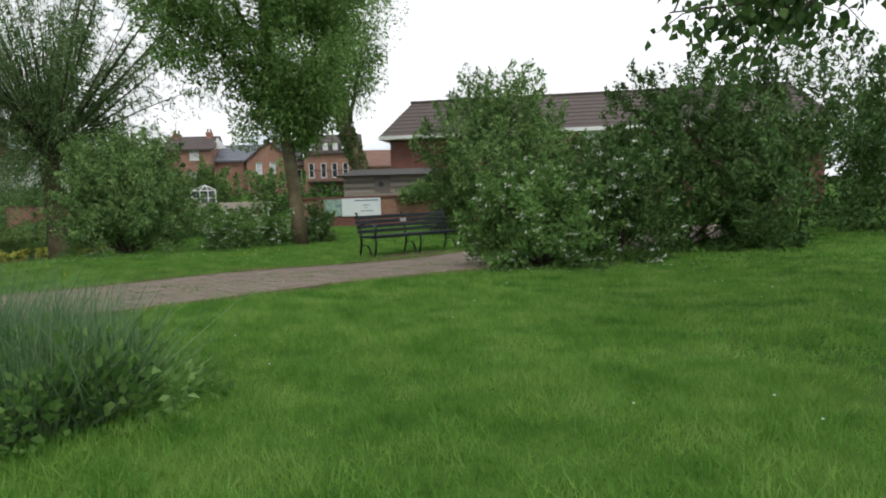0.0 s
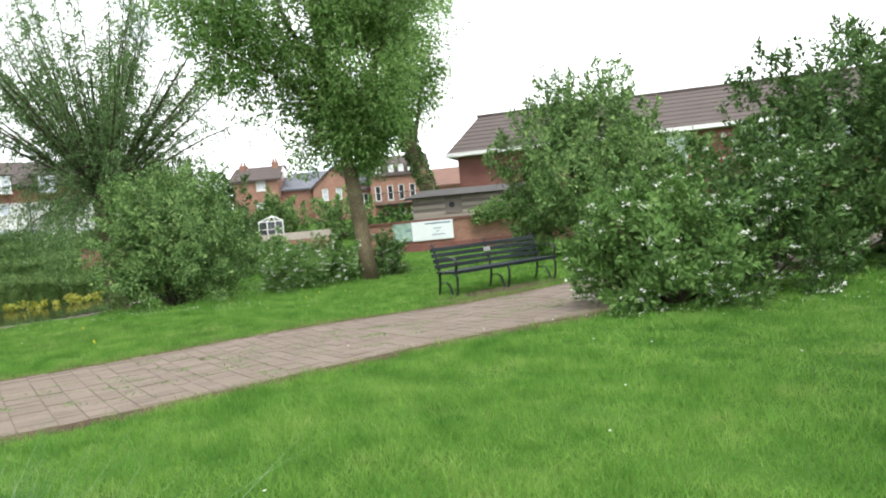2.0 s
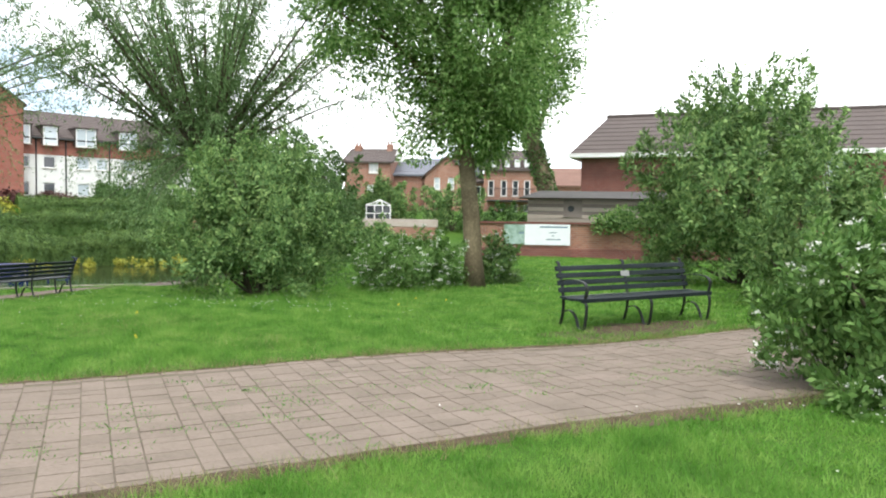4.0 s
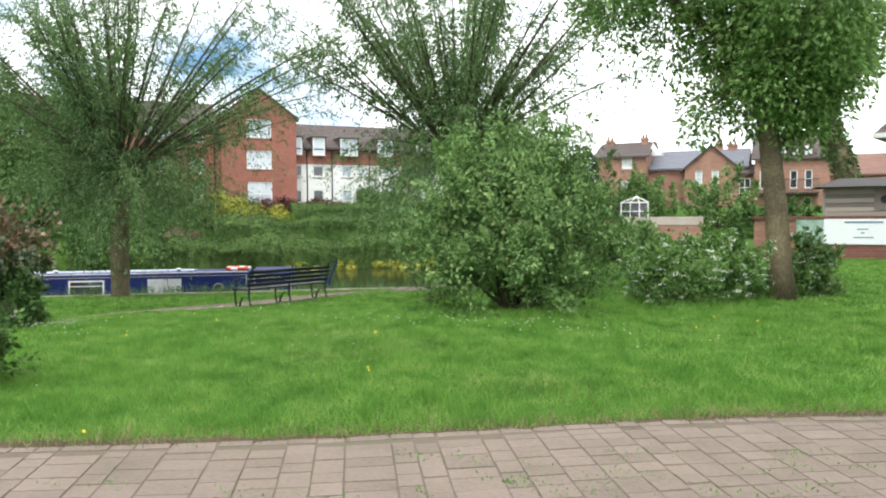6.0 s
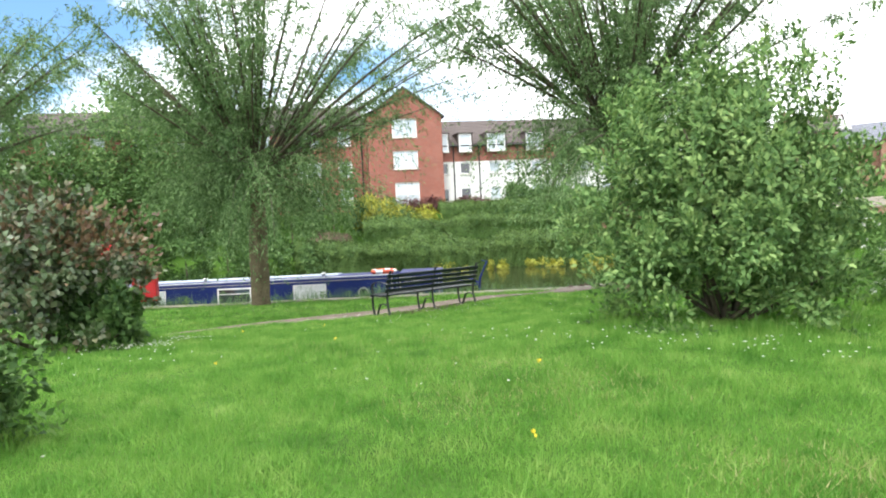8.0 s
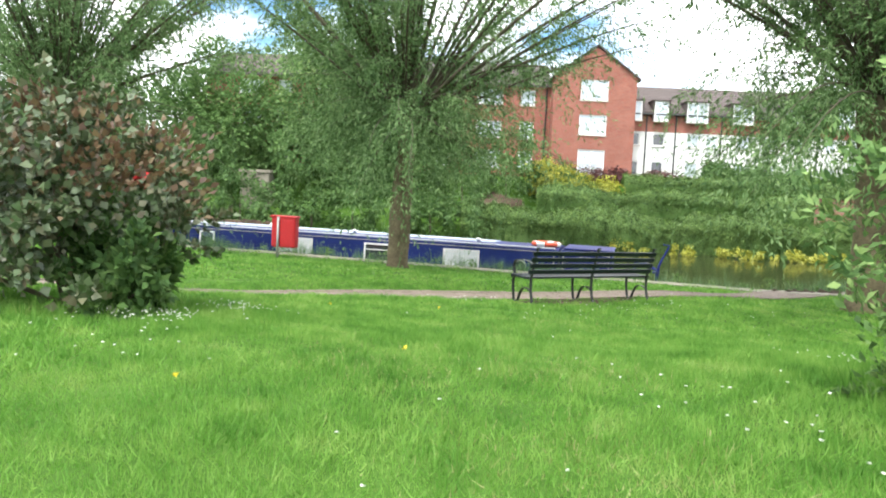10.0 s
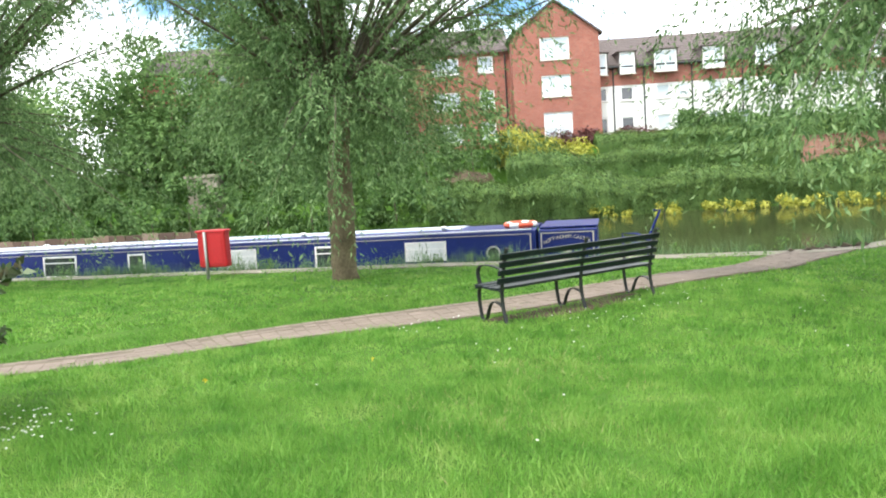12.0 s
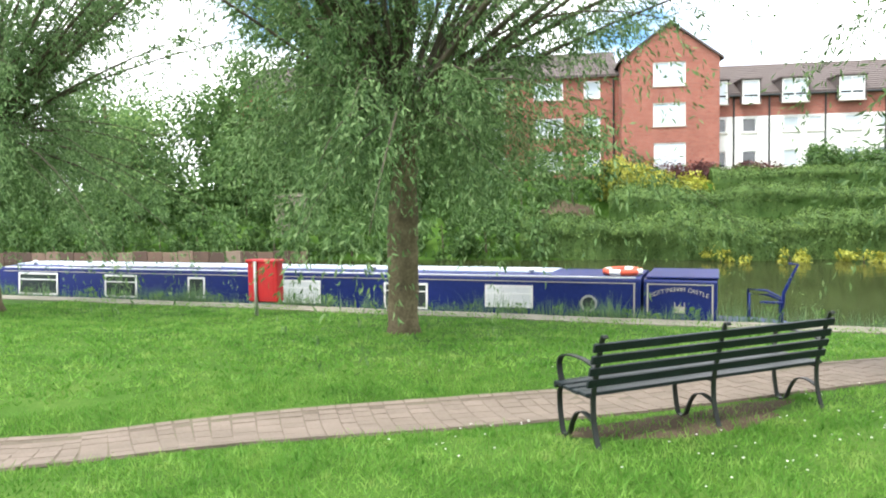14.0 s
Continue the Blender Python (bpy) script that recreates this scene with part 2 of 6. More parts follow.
M_BRICK_DARK = brickwork("dark_brick", (0.16, 0.05, 0.04), (0.22, 0.075, 0.055), (0.2, 0.14, 0.12))
M_RENDER = material("white_render", [(0.66, 0.66, 0.62), (0.8, 0.8, 0.76)], 0.9, scale=0.6, fine=14, bump=0.08)
M_TILE = material("brown_roof_tile", [(0.05, 0.039, 0.036), (0.084, 0.066, 0.06), (0.12, 0.095, 0.085)], 0.85, scale=1.2, fine=9, bump=0.4, per="island")
M_SLATE = material("grey_slate", [(0.10, 0.11, 0.13), (0.17, 0.18, 0.21)], 0.6, scale=1.2, fine=9, bump=0.3, per="island")
M_TIMBER = material("weathered_timber", [(0.15, 0.13, 0.11), (0.25, 0.22, 0.185), (0.36, 0.32, 0.26)], 0.9, scale=1.5, fine=20, bump=0.3, per="object")
M_PILING = material("piling_wood", [(0.07, 0.045, 0.032), (0.15, 0.095, 0.065), (0.2, 0.15, 0.11)], 0.9, scale=1.5, fine=20, bump=0.3, per="object")
M_FELT = material("roof_felt", [(0.045, 0.042, 0.04), (0.085, 0.08, 0.075)], 0.95, scale=2, fine=25, bump=0.3)
M_FASCIA = material("white_fascia", [(0.74, 0.74, 0.72), (0.84, 0.84, 0.82)], 0.5, bump=0.02)
# near-black colour standing in for the shade of unlit rooms behind windows
M_ROOM_SHADE = material("room_shade", [(0.012, 0.012, 0.013), (0.03, 0.03, 0.03)], 0.9, bump=0)
M_SIGN = material("sign_white", [(0.72, 0.76, 0.78), (0.82, 0.85, 0.86)], 0.4, bump=0.0)
M_SIGNG = material("sign_green_photo", [(0.08, 0.16, 0.07), (0.3, 0.42, 0.36), (0.5, 0.62, 0.6)], 0.4, scale=3, fine=9, bump=0)
M_SIGNB = material("sign_print", [(0.12, 0.2, 0.26), (0.2, 0.28, 0.33)], 0.4, bump=0)
M_TERRA = material("terracotta_tile", [(0.16, 0.09, 0.07), (0.24, 0.14, 0.105)], 0.85, scale=1.2, fine=9, bump=0.3)


def glass(name, tint, rough=0.04):
    m = material(name, [tint, tuple(min(1, c * 1.25) for c in tint)], rough, scale=0.5, fine=3, bump=0.0, spec=0.9)
    return m


# pale opaque base colour stands in for sky reflection and blinds in the glass
M_PANE = glass("window_pane", (0.46, 0.51, 0.54))
M_PANE_DARK = glass("dark_window_pane", (0.03, 0.035, 0.04))

m = bpy.data.materials.new("canal_water")
m.use_nodes = True
t_ = m.node_tree
b_ = t_.nodes["Principled BSDF"]
b_.inputs["Base Color"].default_value = (0.030, 0.034, 0.014, 1)
b_.inputs["Roughness"].default_value, b_.inputs["IOR"].default_value = 0.06, 1.33
g_ = t_.nodes.new("ShaderNodeNewGeometry")
for sc, st in ((1.4, 0.10), (7.0, 0.05)):
    n_ = t_.nodes.new("ShaderNodeTexNoise")
    n_.inputs["Scale"].default_value, n_.inputs["Detail"].default_value = sc, 3
    t_.links.new(g_.outputs["Position"], n_.inputs["Vector"])
    bp_ = t_.nodes.new("ShaderNodeBump")
    bp_.inputs["Strength"].default_value, bp_.inputs["Distance"].default_value = st, 0.06
    t_.links.new(n_.outputs["Fac"], bp_.inputs["Height"])
    if b_.inputs["Normal"].is_linked:
        t_.links.new(b_.inputs["Normal"].links[0].from_socket, bp_.inputs["Normal"])
    t_.links.new(bp_.outputs["Normal"], b_.inputs["Normal"])
M_WATER = m


# ---- mesh helpers ----
class Build:
    """Collects points and faces of one mesh."""

    def __init__(self):
        self.v, self.f = [], []

    def add(self, verts, faces):
        k = len(self.v)
        self.v += [tuple(p) for p in verts]
        self.f += [tuple(i + k for i in f) for f in faces]
        return self

    def box(self, lo, hi, m=None):
        (a, b, c), (d, e, f) = lo, hi
        p = [(a, b, c), (d, b, c), (d, e, c), (a, e, c), (a, b, f), (d, b, f), (d, e, f), (a, e, f)]
        if m is not None:
            p = [m @ Vector(q) for q in p]
        return self.add(p, [(0, 3, 2, 1), (4, 5, 6, 7), (0, 1, 5, 4), (1, 2, 6, 5), (2, 3, 7, 6), (3, 0, 4, 7)])

    def block(self, lo, hi, c=0.006, m=None):
        """A box with chamfered edges."""
        (x0, y0, z0), (x1, y1, z1) = lo, hi
        p, f = [], []
        for z, d in ((z0, c), (z0 + c, 0), (z1 - c, 0), (z1, c)):
            p += [(x0 + d + c, y0 + d, z), (x1 - d - c, y0 + d, z), (x1 - d, y0 + d + c, z), (x1 - d, y1 - d - c, z),
                  (x1 - d - c, y1 - d, z), (x0 + d + c, y1 - d, z), (x0 + d, y1 - d - c, z), (x0 + d, y0 + d + c, z)]
        for r in range(3):
            for i in range(8):
                j = (i + 1) % 8
                f.append((r * 8 + i, r * 8 + j, r * 8 + 8 + j, r * 8 + 8 + i))
        f += [tuple(range(7, -1, -1)), tuple(range(24, 32))]
        if m is not None:
            p = [m @ Vector(q) for q in p]
        return self.add(p, f)

    def tube(self, pts, radii, sides=8, flat=None):
        """A tube along pts. flat: (width, thickness, axis) makes a strap instead."""
        pts = [Vector(p) for p in pts]
        rings = []
        ref = Vector((0.31, 0.17, 0.93)) if flat is None else Vector(flat[2])
        for i, p in enumerate(pts):
            d = (pts[min(i + 1, len(pts) - 1)] - pts[max(i - 1, 0)]).normalized()
            if flat is None and abs(d.dot(ref)) > 0.95:
                ref = Vector((1, 0, 0))
            a = (ref - d * ref.dot(d)).normalized()
            b = d.cross(a)
            if flat is None:
                r = radii[i] if hasattr(radii, "__len__") else radii
                rings.append([p + (a * math.cos(2 * math.pi * k / sides) + b * math.sin(2 * math.pi * k / sides)) * r for k in range(sides)])
            else:
                w, h = flat[0] / 2, flat[1] / 2
                rings.append([p + a * x * w + b * y * h for x, y in ((-1, -1), (1, -1), (1, 1), (-1, 1))])
        s = len(rings[0])
        f = []
        for r in range(len(rings) - 1):
            for k in range(s):
                f.append((r * s + k, r * s + (k + 1) % s, (r + 1) * s + (k + 1) % s, (r + 1) * s + k))
        f += [tuple(range(s - 1, -1, -1)), tuple((len(rings) - 1) * s + k for k in range(s))]
        return self.add([q for r in rings for q in r], f)

    def mesh(self, name):
        me = bpy.data.meshes.new(name)
        me.from_pydata(self.v, [], self.f)
        me.update()
        return me


def arrays_mesh(name, verts, size):
    """A mesh of separate faces with size corners each, from an (n * size, 3) array."""
    verts = np.ascontiguousarray(verts, dtype=np.float32).reshape(-1, 3)
    n = len(verts) // size
    me = bpy.data.meshes.new(name)
    me.vertices.add(len(verts))
    me.vertices.foreach_set("co", verts.ravel())
    me.loops.add(len(verts))
    me.loops.foreach_set("vertex_index", np.arange(len(verts), dtype=np.int32))
    me.polygons.add(n)
    me.polygons.foreach_set("loop_start", np.arange(n, dtype=np.int32) * size)
    me.polygons.foreach_set("loop_total", np.full(n, size, dtype=np.int32))
    me.update(calc_edges=True)
    return me


def part(name, b, mat, parent=None, label="", smooth=False, at=None, kind=""):
    me = b.mesh(name) if isinstance(b, Build) else b
    if mat is not None and not me.materials:
        me.materials.append(mat)
    if smooth:
        me.polygons.foreach_set("use_smooth", [True] * len(me.polygons))
    ob = new(name, me)
    if parent is not None:
        ob.parent = parent
    if at is not None:
        ob.matrix_basis = at
    return tagged(ob, label, kind=kind)


def thing(name, at, label, category, group="", kind=""):
    ob = new(name)
    ob.empty_display_size = 0.2
    ob.matrix_basis = at
    return tagged(ob, label, category, group, kind)


def ss(a, b, x):
    t = np.clip((np.asarray(x, float) - a) / (b - a), 0, 1)
    return t * t * (3 - 2 * t)


# ---- the lie of the land ----
CA = radians(35.8)
UX, UY = math.cos(CA), math.sin(CA)          # along the canal
NX, NY = -UY, UX                             # towards the canal
QUAY, WATER, FAR = 31.6, -1.26, 50.7


def land(x, y):
    """Ground height."""
    x, y = np.asarray(x, float), np.asarray(y, float)
    s, a = NX * x + NY * y, UX * x + UY * y
    s2 = -0.682 * x + 0.731 * y
    right = ss(7, 14, a)
    f = 0.45 - (0.55 * ss(15.5, 24, s) + 0.42 * ss(25, 31, s)) * (1 - right)
    f = f + 0.14 * np.exp(-((x + 5) ** 2 + (y - 15.8) ** 2) / 9) + 0.05 * np.exp(-((x - 0.3) ** 2 + (y - 6) ** 2) / 8)
    f = f + 0.03 * np.sin(x * 0.9 + 1.3) * np.sin(y * 0.8) * ss(40, 20, s)
    f = f + 2.0 * ss(50, 64, y) * right
    far = -1.36 + 3.91 * ss(50.5, 61, s2)
    z = f + (far - f) * ss(48, 50, s2) * (1 - ss(20, 26, a) * (1 - ss(52, 60, s2)))
    # the canal path lies in a shallow dip
    f2 = x - np.interp(y, [12.0, 14.2, 16.3, 18.0, 20.3, 23.5, 25.8], [-18.2, -15.9, -14.85, -14.5, -13.7, -12.55, -12.2])
    z = z - 0.15 * np.exp(-((f2 + 0.1) / 0.95) ** 2) * ss(11, 14, y) * (1 - ss(21, 25, y))
    wet = ss(QUAY, QUAY + 0.3, s) * (1 - ss(FAR - 0.4, FAR + 0.3, s2)) * (1 - ss(19.6, 21, a))
    return z + (-2.2 - z) * wet


def gz(x, y):
    return float(land(x, y))


def canal(a, s, z):
    return Vector((UX * a + NX * s, UY * a + NY * s, z))

# ---- ground, water, quay ----
def spread_axis(lo, hi, step, reach):
    inner = list(np.arange(lo, hi, step))
    out, d, left, p = [], step, [], lo
    while p > -reach:
        d *= 1.35
        p -= d
        left.append(p)
    p, d = inner[-1], step
    while p < reach:
        d *= 1.35
        p += d
        out.append(p)
    return np.array(left[::-1] + inner + out)


gx, gy = spread_axis(-62, 32, 0.5, 900), spread_axis(-6, 72, 0.5, 900)
GX, GY = np.meshgrid(gx, gy)
GZ = land(GX, GY)
nx, ny = len(gx), len(gy)
me = bpy.data.meshes.new("ground")
idx = np.arange(nx * ny).reshape(ny, nx)
quads = np.stack([idx[:-1, :-1], idx[:-1, 1:], idx[1:, 1:], idx[1:, :-1]], -1).reshape(-1, 4)
me.from_pydata(np.stack([GX, GY, GZ], -1).reshape(-1, 3).tolist(), [], quads.tolist())
tagged(part("ground", me, M_TURF, smooth=True), "green mown park lawn sloping down to the canal", "ground", kind="structure")

b = Build()
b.add([canal(-400, QUAY - 0.2, WATER), canal(24, QUAY - 0.2, WATER), canal(24, QUAY + 40, WATER), canal(-400, QUAY + 40, WATER)], [(0, 1, 2, 3)])
tagged(part("water", b, M_WATER), "still brown-green canal water", "canal", kind="structure")

b = Build()
for i in range(61):
    a0, a1 = -70 + 1.5 * i, -70 + 1.5 * i + 1.488
    z0, z1 = gz(*canal(a0, QUAY - 0.6, 0)[:2]), gz(*canal(a1, QUAY - 0.6, 0)[:2])
    p = [canal(a0, QUAY - 0.5, z0 - 0.3), canal(a1, QUAY - 0.5, z1 - 0.3), canal(a1, QUAY + 0.12, -2.0), canal(a0, QUAY + 0.12, -2.0),
         canal(a0, QUAY - 0.5, z0 + 0.02), canal(a1, QUAY - 0.5, z1 + 0.02), canal(a1, QUAY + 0.12, z1 + 0.01), canal(a0, QUAY + 0.12, z0 + 0.01)]
    b.add(p, [(0, 3, 2, 1), (4, 5, 6, 7), (0, 1, 5, 4), (1, 2, 6, 5), (2, 3, 7, 6), (3, 0, 4, 7)])
tagged(part("quay_edge", b, M_CONC), "pale worn concrete coping along the canal bank", "quay", kind="structure")


# ---- paved paths ----
def strip(name, centre, half, lift, label):
    """The bed of a path along a centre line, following the land."""
    b = Build()
    n = len(centre)
    pts = []
    for i, (x, y) in enumerate(centre):
        x0, y0 = centre[max(i - 1, 0)]
        x1, y1 = centre[min(i + 1, n - 1)]
        l = math.hypot(x1 - x0, y1 - y0)
        dx, dy = -(y1 - y0) / l, (x1 - x0) / l
        for k in range(7):
            o = half * (k / 3 - 1)
            px, py = x + dx * o, y + dy * o
            pts.append((px, py, gz(px, py) + lift))
    f = [(i * 7 + k, i * 7 + k + 1, i * 7 + 8 + k, i * 7 + 7 + k) for i in range(n - 1) for k in range(6)]
    b.add(pts, [tuple(reversed(q)) for q in f])
    return tagged(part(name, b, M_JOINT, smooth=True), label, "path", kind="structure")


def paver_mesh(name, l, w, h=0.012):
    b = Build()
    b.add([(-l / 2, -w / 2, -h), (l / 2, -w / 2, -h), (l / 2, w / 2, -h), (-l / 2, w / 2, -h),
           (-l / 2 + .004, -w / 2 + .004, h), (l / 2 - .004, -w / 2 + .004, h), (l / 2 - .004, w / 2 - .004, h), (-l / 2 + .004, w / 2 - .004, h)],
          [(4, 5, 6, 7), (0, 1, 5, 4), (1, 2, 6, 5), (2, 3, 7, 6), (3, 0, 4, 7)])
    me = b.mesh(name)
    me.materials.append(M_PAVER)
    return me


def resample(poly, step):
    """Points at even steps along a smooth curve through poly, with its directions."""
    pts = [Vector((*p, 0)) for p in poly]
    fine = []
    for i in range(len(pts) - 1):
        p0, p1, p2, p3 = pts[max(i - 1, 0)], pts[i], pts[i + 1], pts[min(i + 2, len(pts) - 1)]
        for k in range(24):
            t = k / 24
            fine.append(0.5 * (2 * p1 + (p2 - p0) * t + (2 * p0 - 5 * p1 + 4 * p2 - p3) * t * t + (3 * p1 - p0 - 3 * p2 + p3) * t ** 3))
    fine.append(pts[-1])
    out, need = [fine[0]], step
    for a, c in zip(fine, fine[1:]):
        l = (c - a).length
        while need <= l:
            out.append(a.lerp(c, need / l))
            need += step
        need -= l
    return [(p.x, p.y) for p in out]


PATH_1 = [(-26, -3.8), (-16, 2.2), (-8.6, 6.7), (-4.42, 9.3), (-1.52, 11.1), (1.18, 12.75), (4.1, 14.75), (8.0, 18.0), (11.5, 21.8)]
HALF_1, HALF_2 = 1.4, 0.54
PATH_2 = [(-22.5, 9.5), (-18.2, 12.0), (-15.9, 14.2), (-14.85, 16.3), (-14.5, 18.0), (-13.7, 20.3), (-12.55, 23.5), (-12.2, 25.8), (-12.6, 28.5), (-12.2, 31.5)]
rng = random.Random(3)


SETTS = {(l, w): paver_mesh("paver", l - 0.001, w - 0.001) for l in (0.14, 0.175, 0.21, 0.28) for w in (0.1, 0.14, 0.175, 0.21)}
SETTS["edge"] = paver_mesh("paver_edge", 0.2, 0.09)


def pave(bed, poly, half, near, keep, widths):
    """Tumbled clay pavers in columns of mixed width across the path, with an edging row; near(x, y) picks those kept as single pieces."""
    rest, count = [], 0
    line = resample(poly, 0.035)
    k = 0
    while k < len(line) - 9:
        step = rng.choice(widths)
        n = round(step / 0.035)
        (x0, y0), (x1, y1) = line[k], line[min(k + n, len(line) - 1)]
        k += n
        l = math.hypot(x1 - x0, y1 - y0)
        dx, dy = (x1 - x0) / l, (y1 - y0) / l
        cx, cy, ang = (x0 + x1) / 2, (y0 + y1) / 2, math.atan2(dy, dx)
        rows, o = [(-half + 0.045, "edge", step / 0.206), (half - 0.045, "edge", step / 0.206)], -half + 0.093
        while o < half - 0.19:
            w = rng.choice((0.14, 0.14, 0.175, 0.21))
            w = w if o + w < half - 0.09 else 0.1
            rows.append((o + w / 2, (step, w), 1.0))
            o += w
        for off, kind, stretch in rows:
            me = SETTS[kind]
            x, y = cx - dy * off, cy + dx * off
            z = gz(x, y) + 0.018 + rng.uniform(-0.003, 0.003)
            m = Matrix.Translation((x, y, z)) @ Matrix.Rotation(ang + rng.uniform(-0.02, 0.02), 4, "Z") @ Matrix.Rotation(rng.uniform(-0.012, 0.012) + math.atan2(gz(x - dy * .3, y + dx * .3) - gz(x + dy * .3, y - dx * .3), 0.6), 4, "X") @ Matrix.Rotation(math.atan2(gz(x - dx * .3, y - dy * .3) - gz(x + dx * .3, y + dy * .3), 0.6), 4, "Y") @ Matrix.Diagonal((stretch * rng.uniform(0.975, 1.0), rng.uniform(0.975, 1.0), 1, 1))
            if near(x, y) and count < keep:
                ob = new("paver", me)
                ob.parent, ob.matrix_basis = bed, m
                count += 1
            else:
                rest.append((me, m))
    b = Build()
    for me, m in rest:
        b.add([m @ v.co for v in me.vertices], [tuple(p.vertices) for p in me.polygons])
    part("far_pavers", b, M_PAVER_ISL, bed, "weathered pinkish clay pavers", kind="stuff")


def dabs(name, spots, r, mat, parent=None):
    """Ragged flat patches a few millimetres proud of the ground."""
    b = Build()
    rr = random.Random(8)
    for x, y, rx, ry, ang in spots:
        ring, n = [], 22
        for k in range(n):
            t = 2 * math.pi * k / n
            q = 1 + 0.22 * math.sin(3 * t + x) + rr.uniform(-0.13, 0.13)
            px, py = rx * q * math.cos(t), ry * q * math.sin(t)
            ring.append((x + px * math.cos(ang) - py * math.sin(ang), y + px * math.sin(ang) + py * math.cos(ang)))
        pts, f = [(x, y, gz(x, y) + r)], []
        for s in (0.4, 0.75, 1.0):
            pts += [(x + (px - x) * s, y + (py - y) * s, gz(x + (px - x) * s, y + (py - y) * s) + (r if s < 1 else -0.01)) for px, py in ring]
        f += [(0, 1 + k, 1 + (k + 1) % n) for k in range(n)]
        for s in range(2):
            f += [(1 + s * n + k, 1 + (s + 1) * n + k, 1 + (s + 1) * n + (k + 1) % n, 1 + s * n + (k + 1) % n) for k in range(n)]
        b.add(pts, f)
    return part(name, b, mat, parent)


# ---- leaves, blades, branches ----
R = np.random.RandomState(11)


def unit(v):
    return v / np.maximum(np.linalg.norm(v, axis=-1, keepdims=True), 1e-6)


def leaves(name, P, D, length, width, seed=0, jitter=0.35, face=None, loose=0.55):
    """One mesh of pointed leaves, each a folded kite, at P along D; face: the way their upper sides look."""
    r = np.random.RandomState(seed)
    n = len(P)
    D = unit(D + r.normal(0, jitter, (n, 3)))
    if face is None:
        side = unit(np.cross(D, r.normal(0, 1, (n, 3))))
    else:
        F = unit(face + np.array([0, 0, 0.25]) + r.normal(0, loose, (n, 3)))
        D = unit(D - F * (D * F).sum(-1, keepdims=True) * 0.75)
        side = unit(np.cross(D, F))
    up = np.cross(side, D)
    k = r.uniform(0.65, 1.25, (n, 1))
    L, W = length * k, width * k * r.uniform(0.8, 1.15, (n, 1))
    a = P
    c = P + D * L * 0.45 + side * W / 2 + up * W * 0.22
    d = P + D * L + up * L * -0.08
    e = P + D * L * 0.45 - side * W / 2 + up * W * 0.22
    v = np.stack([a, c, d, e], 1)
    return arrays_mesh(name, v, 4)


def clumps(centre, radii, n_clump, per, spread, seed, low=-0.35, shell=0.55, dome=False, wob=0.26, spray=False):
    """Leaf places and outward directions in uneven clumps filling a rounded crown."""
    r = np.random.RandomState(seed)
    d = unit(r.normal(0, 1, (n_clump, 3)))
    d[:, 2] = np.where(d[:, 2] < low, -d[:, 2] * 0.6, d[:, 2])
    if dome:
        under = d[:, 2] < 0
        flat = unit(d[:, :2]) * (1 - 0.1 * np.abs(d[:, 2:]) ** 1.5)
        d[under, :2] = flat[under]
    q = np.where(r.uniform(0, 1, (n_clump, 1)) < 0.55, r.uniform(0.9, 1.1, (n_clump, 1)), r.uniform(shell, 1.0, (n_clump, 1))) * (1 + wob * np.sin(d[:, :1] * 5 + seed) * np.cos(d[:, 1:2] * 4 + d[:, 2:] * 3))
    if spray:
        q = q * r.uniform(0.74, 1.1, (n_clump, 1))
    C = np.array(centre) + d * q * np.array(radii)
    idx = r.randint(0, n_clump, n_clump * per)
    size = r.uniform(0.6, 1.3, (n_clump, 1))
    P = C[idx] + np.clip(r.normal(0, 1, (len(idx), 3)), -1.45, 1.45) * spread * size[idx]
    D = d[idx] * 0.8 + np.array([0, 0, 0.6]) + unit(P - C[idx]) * 0.7
    if spray:
        axis = unit(d * 0.75 + np.array([0, 0, 0.75]) + r.normal(0, 0.25, d.shape))
        t = r.uniform(-1, 1, (len(idx), 1))
        reach = r.uniform(1.2, 2.7, (n_clump, 1))
        P = C[idx] + (axis[idx] * t * reach[idx] + np.clip(r.normal(0, 1, (len(idx), 3)), -1.6, 1.6) * (0.5 - 0.3 * t)) * spread * size[idx]
        D = axis[idx] * (0.7 + 0.5 * t) + unit(P - C[idx]) * 0.7
    return P, D


def stems(base, tips, r0, seed, sides=5, bow=0.15, segs=5):
    rr = random.Random(seed)
    b = Build()
    base = Vector(base)
    for tip in tips:
        tip = Vector(tip)
        l = (tip - base).length
        off = Vector((rr.uniform(-1, 1), rr.uniform(-1, 1), rr.uniform(-0.2, 0.4))) * l * bow
        pts, rad = [], []
        for k in range(segs + 1):
            t = k / segs
            pts.append(base.lerp(tip, t) + off * math.sin(math.pi * t) * 0.7)
            rad.append(r0 * (1 - 0.85 * t) + 0.004)
        b.tube(pts, rad, sides)
    return b


def above(P, lift=0.03):
    """Keep points above the ground."""
    P[:, 2] = np.maximum(P[:, 2], land(P[:, 0], P[:, 1]) + lift)
    return P


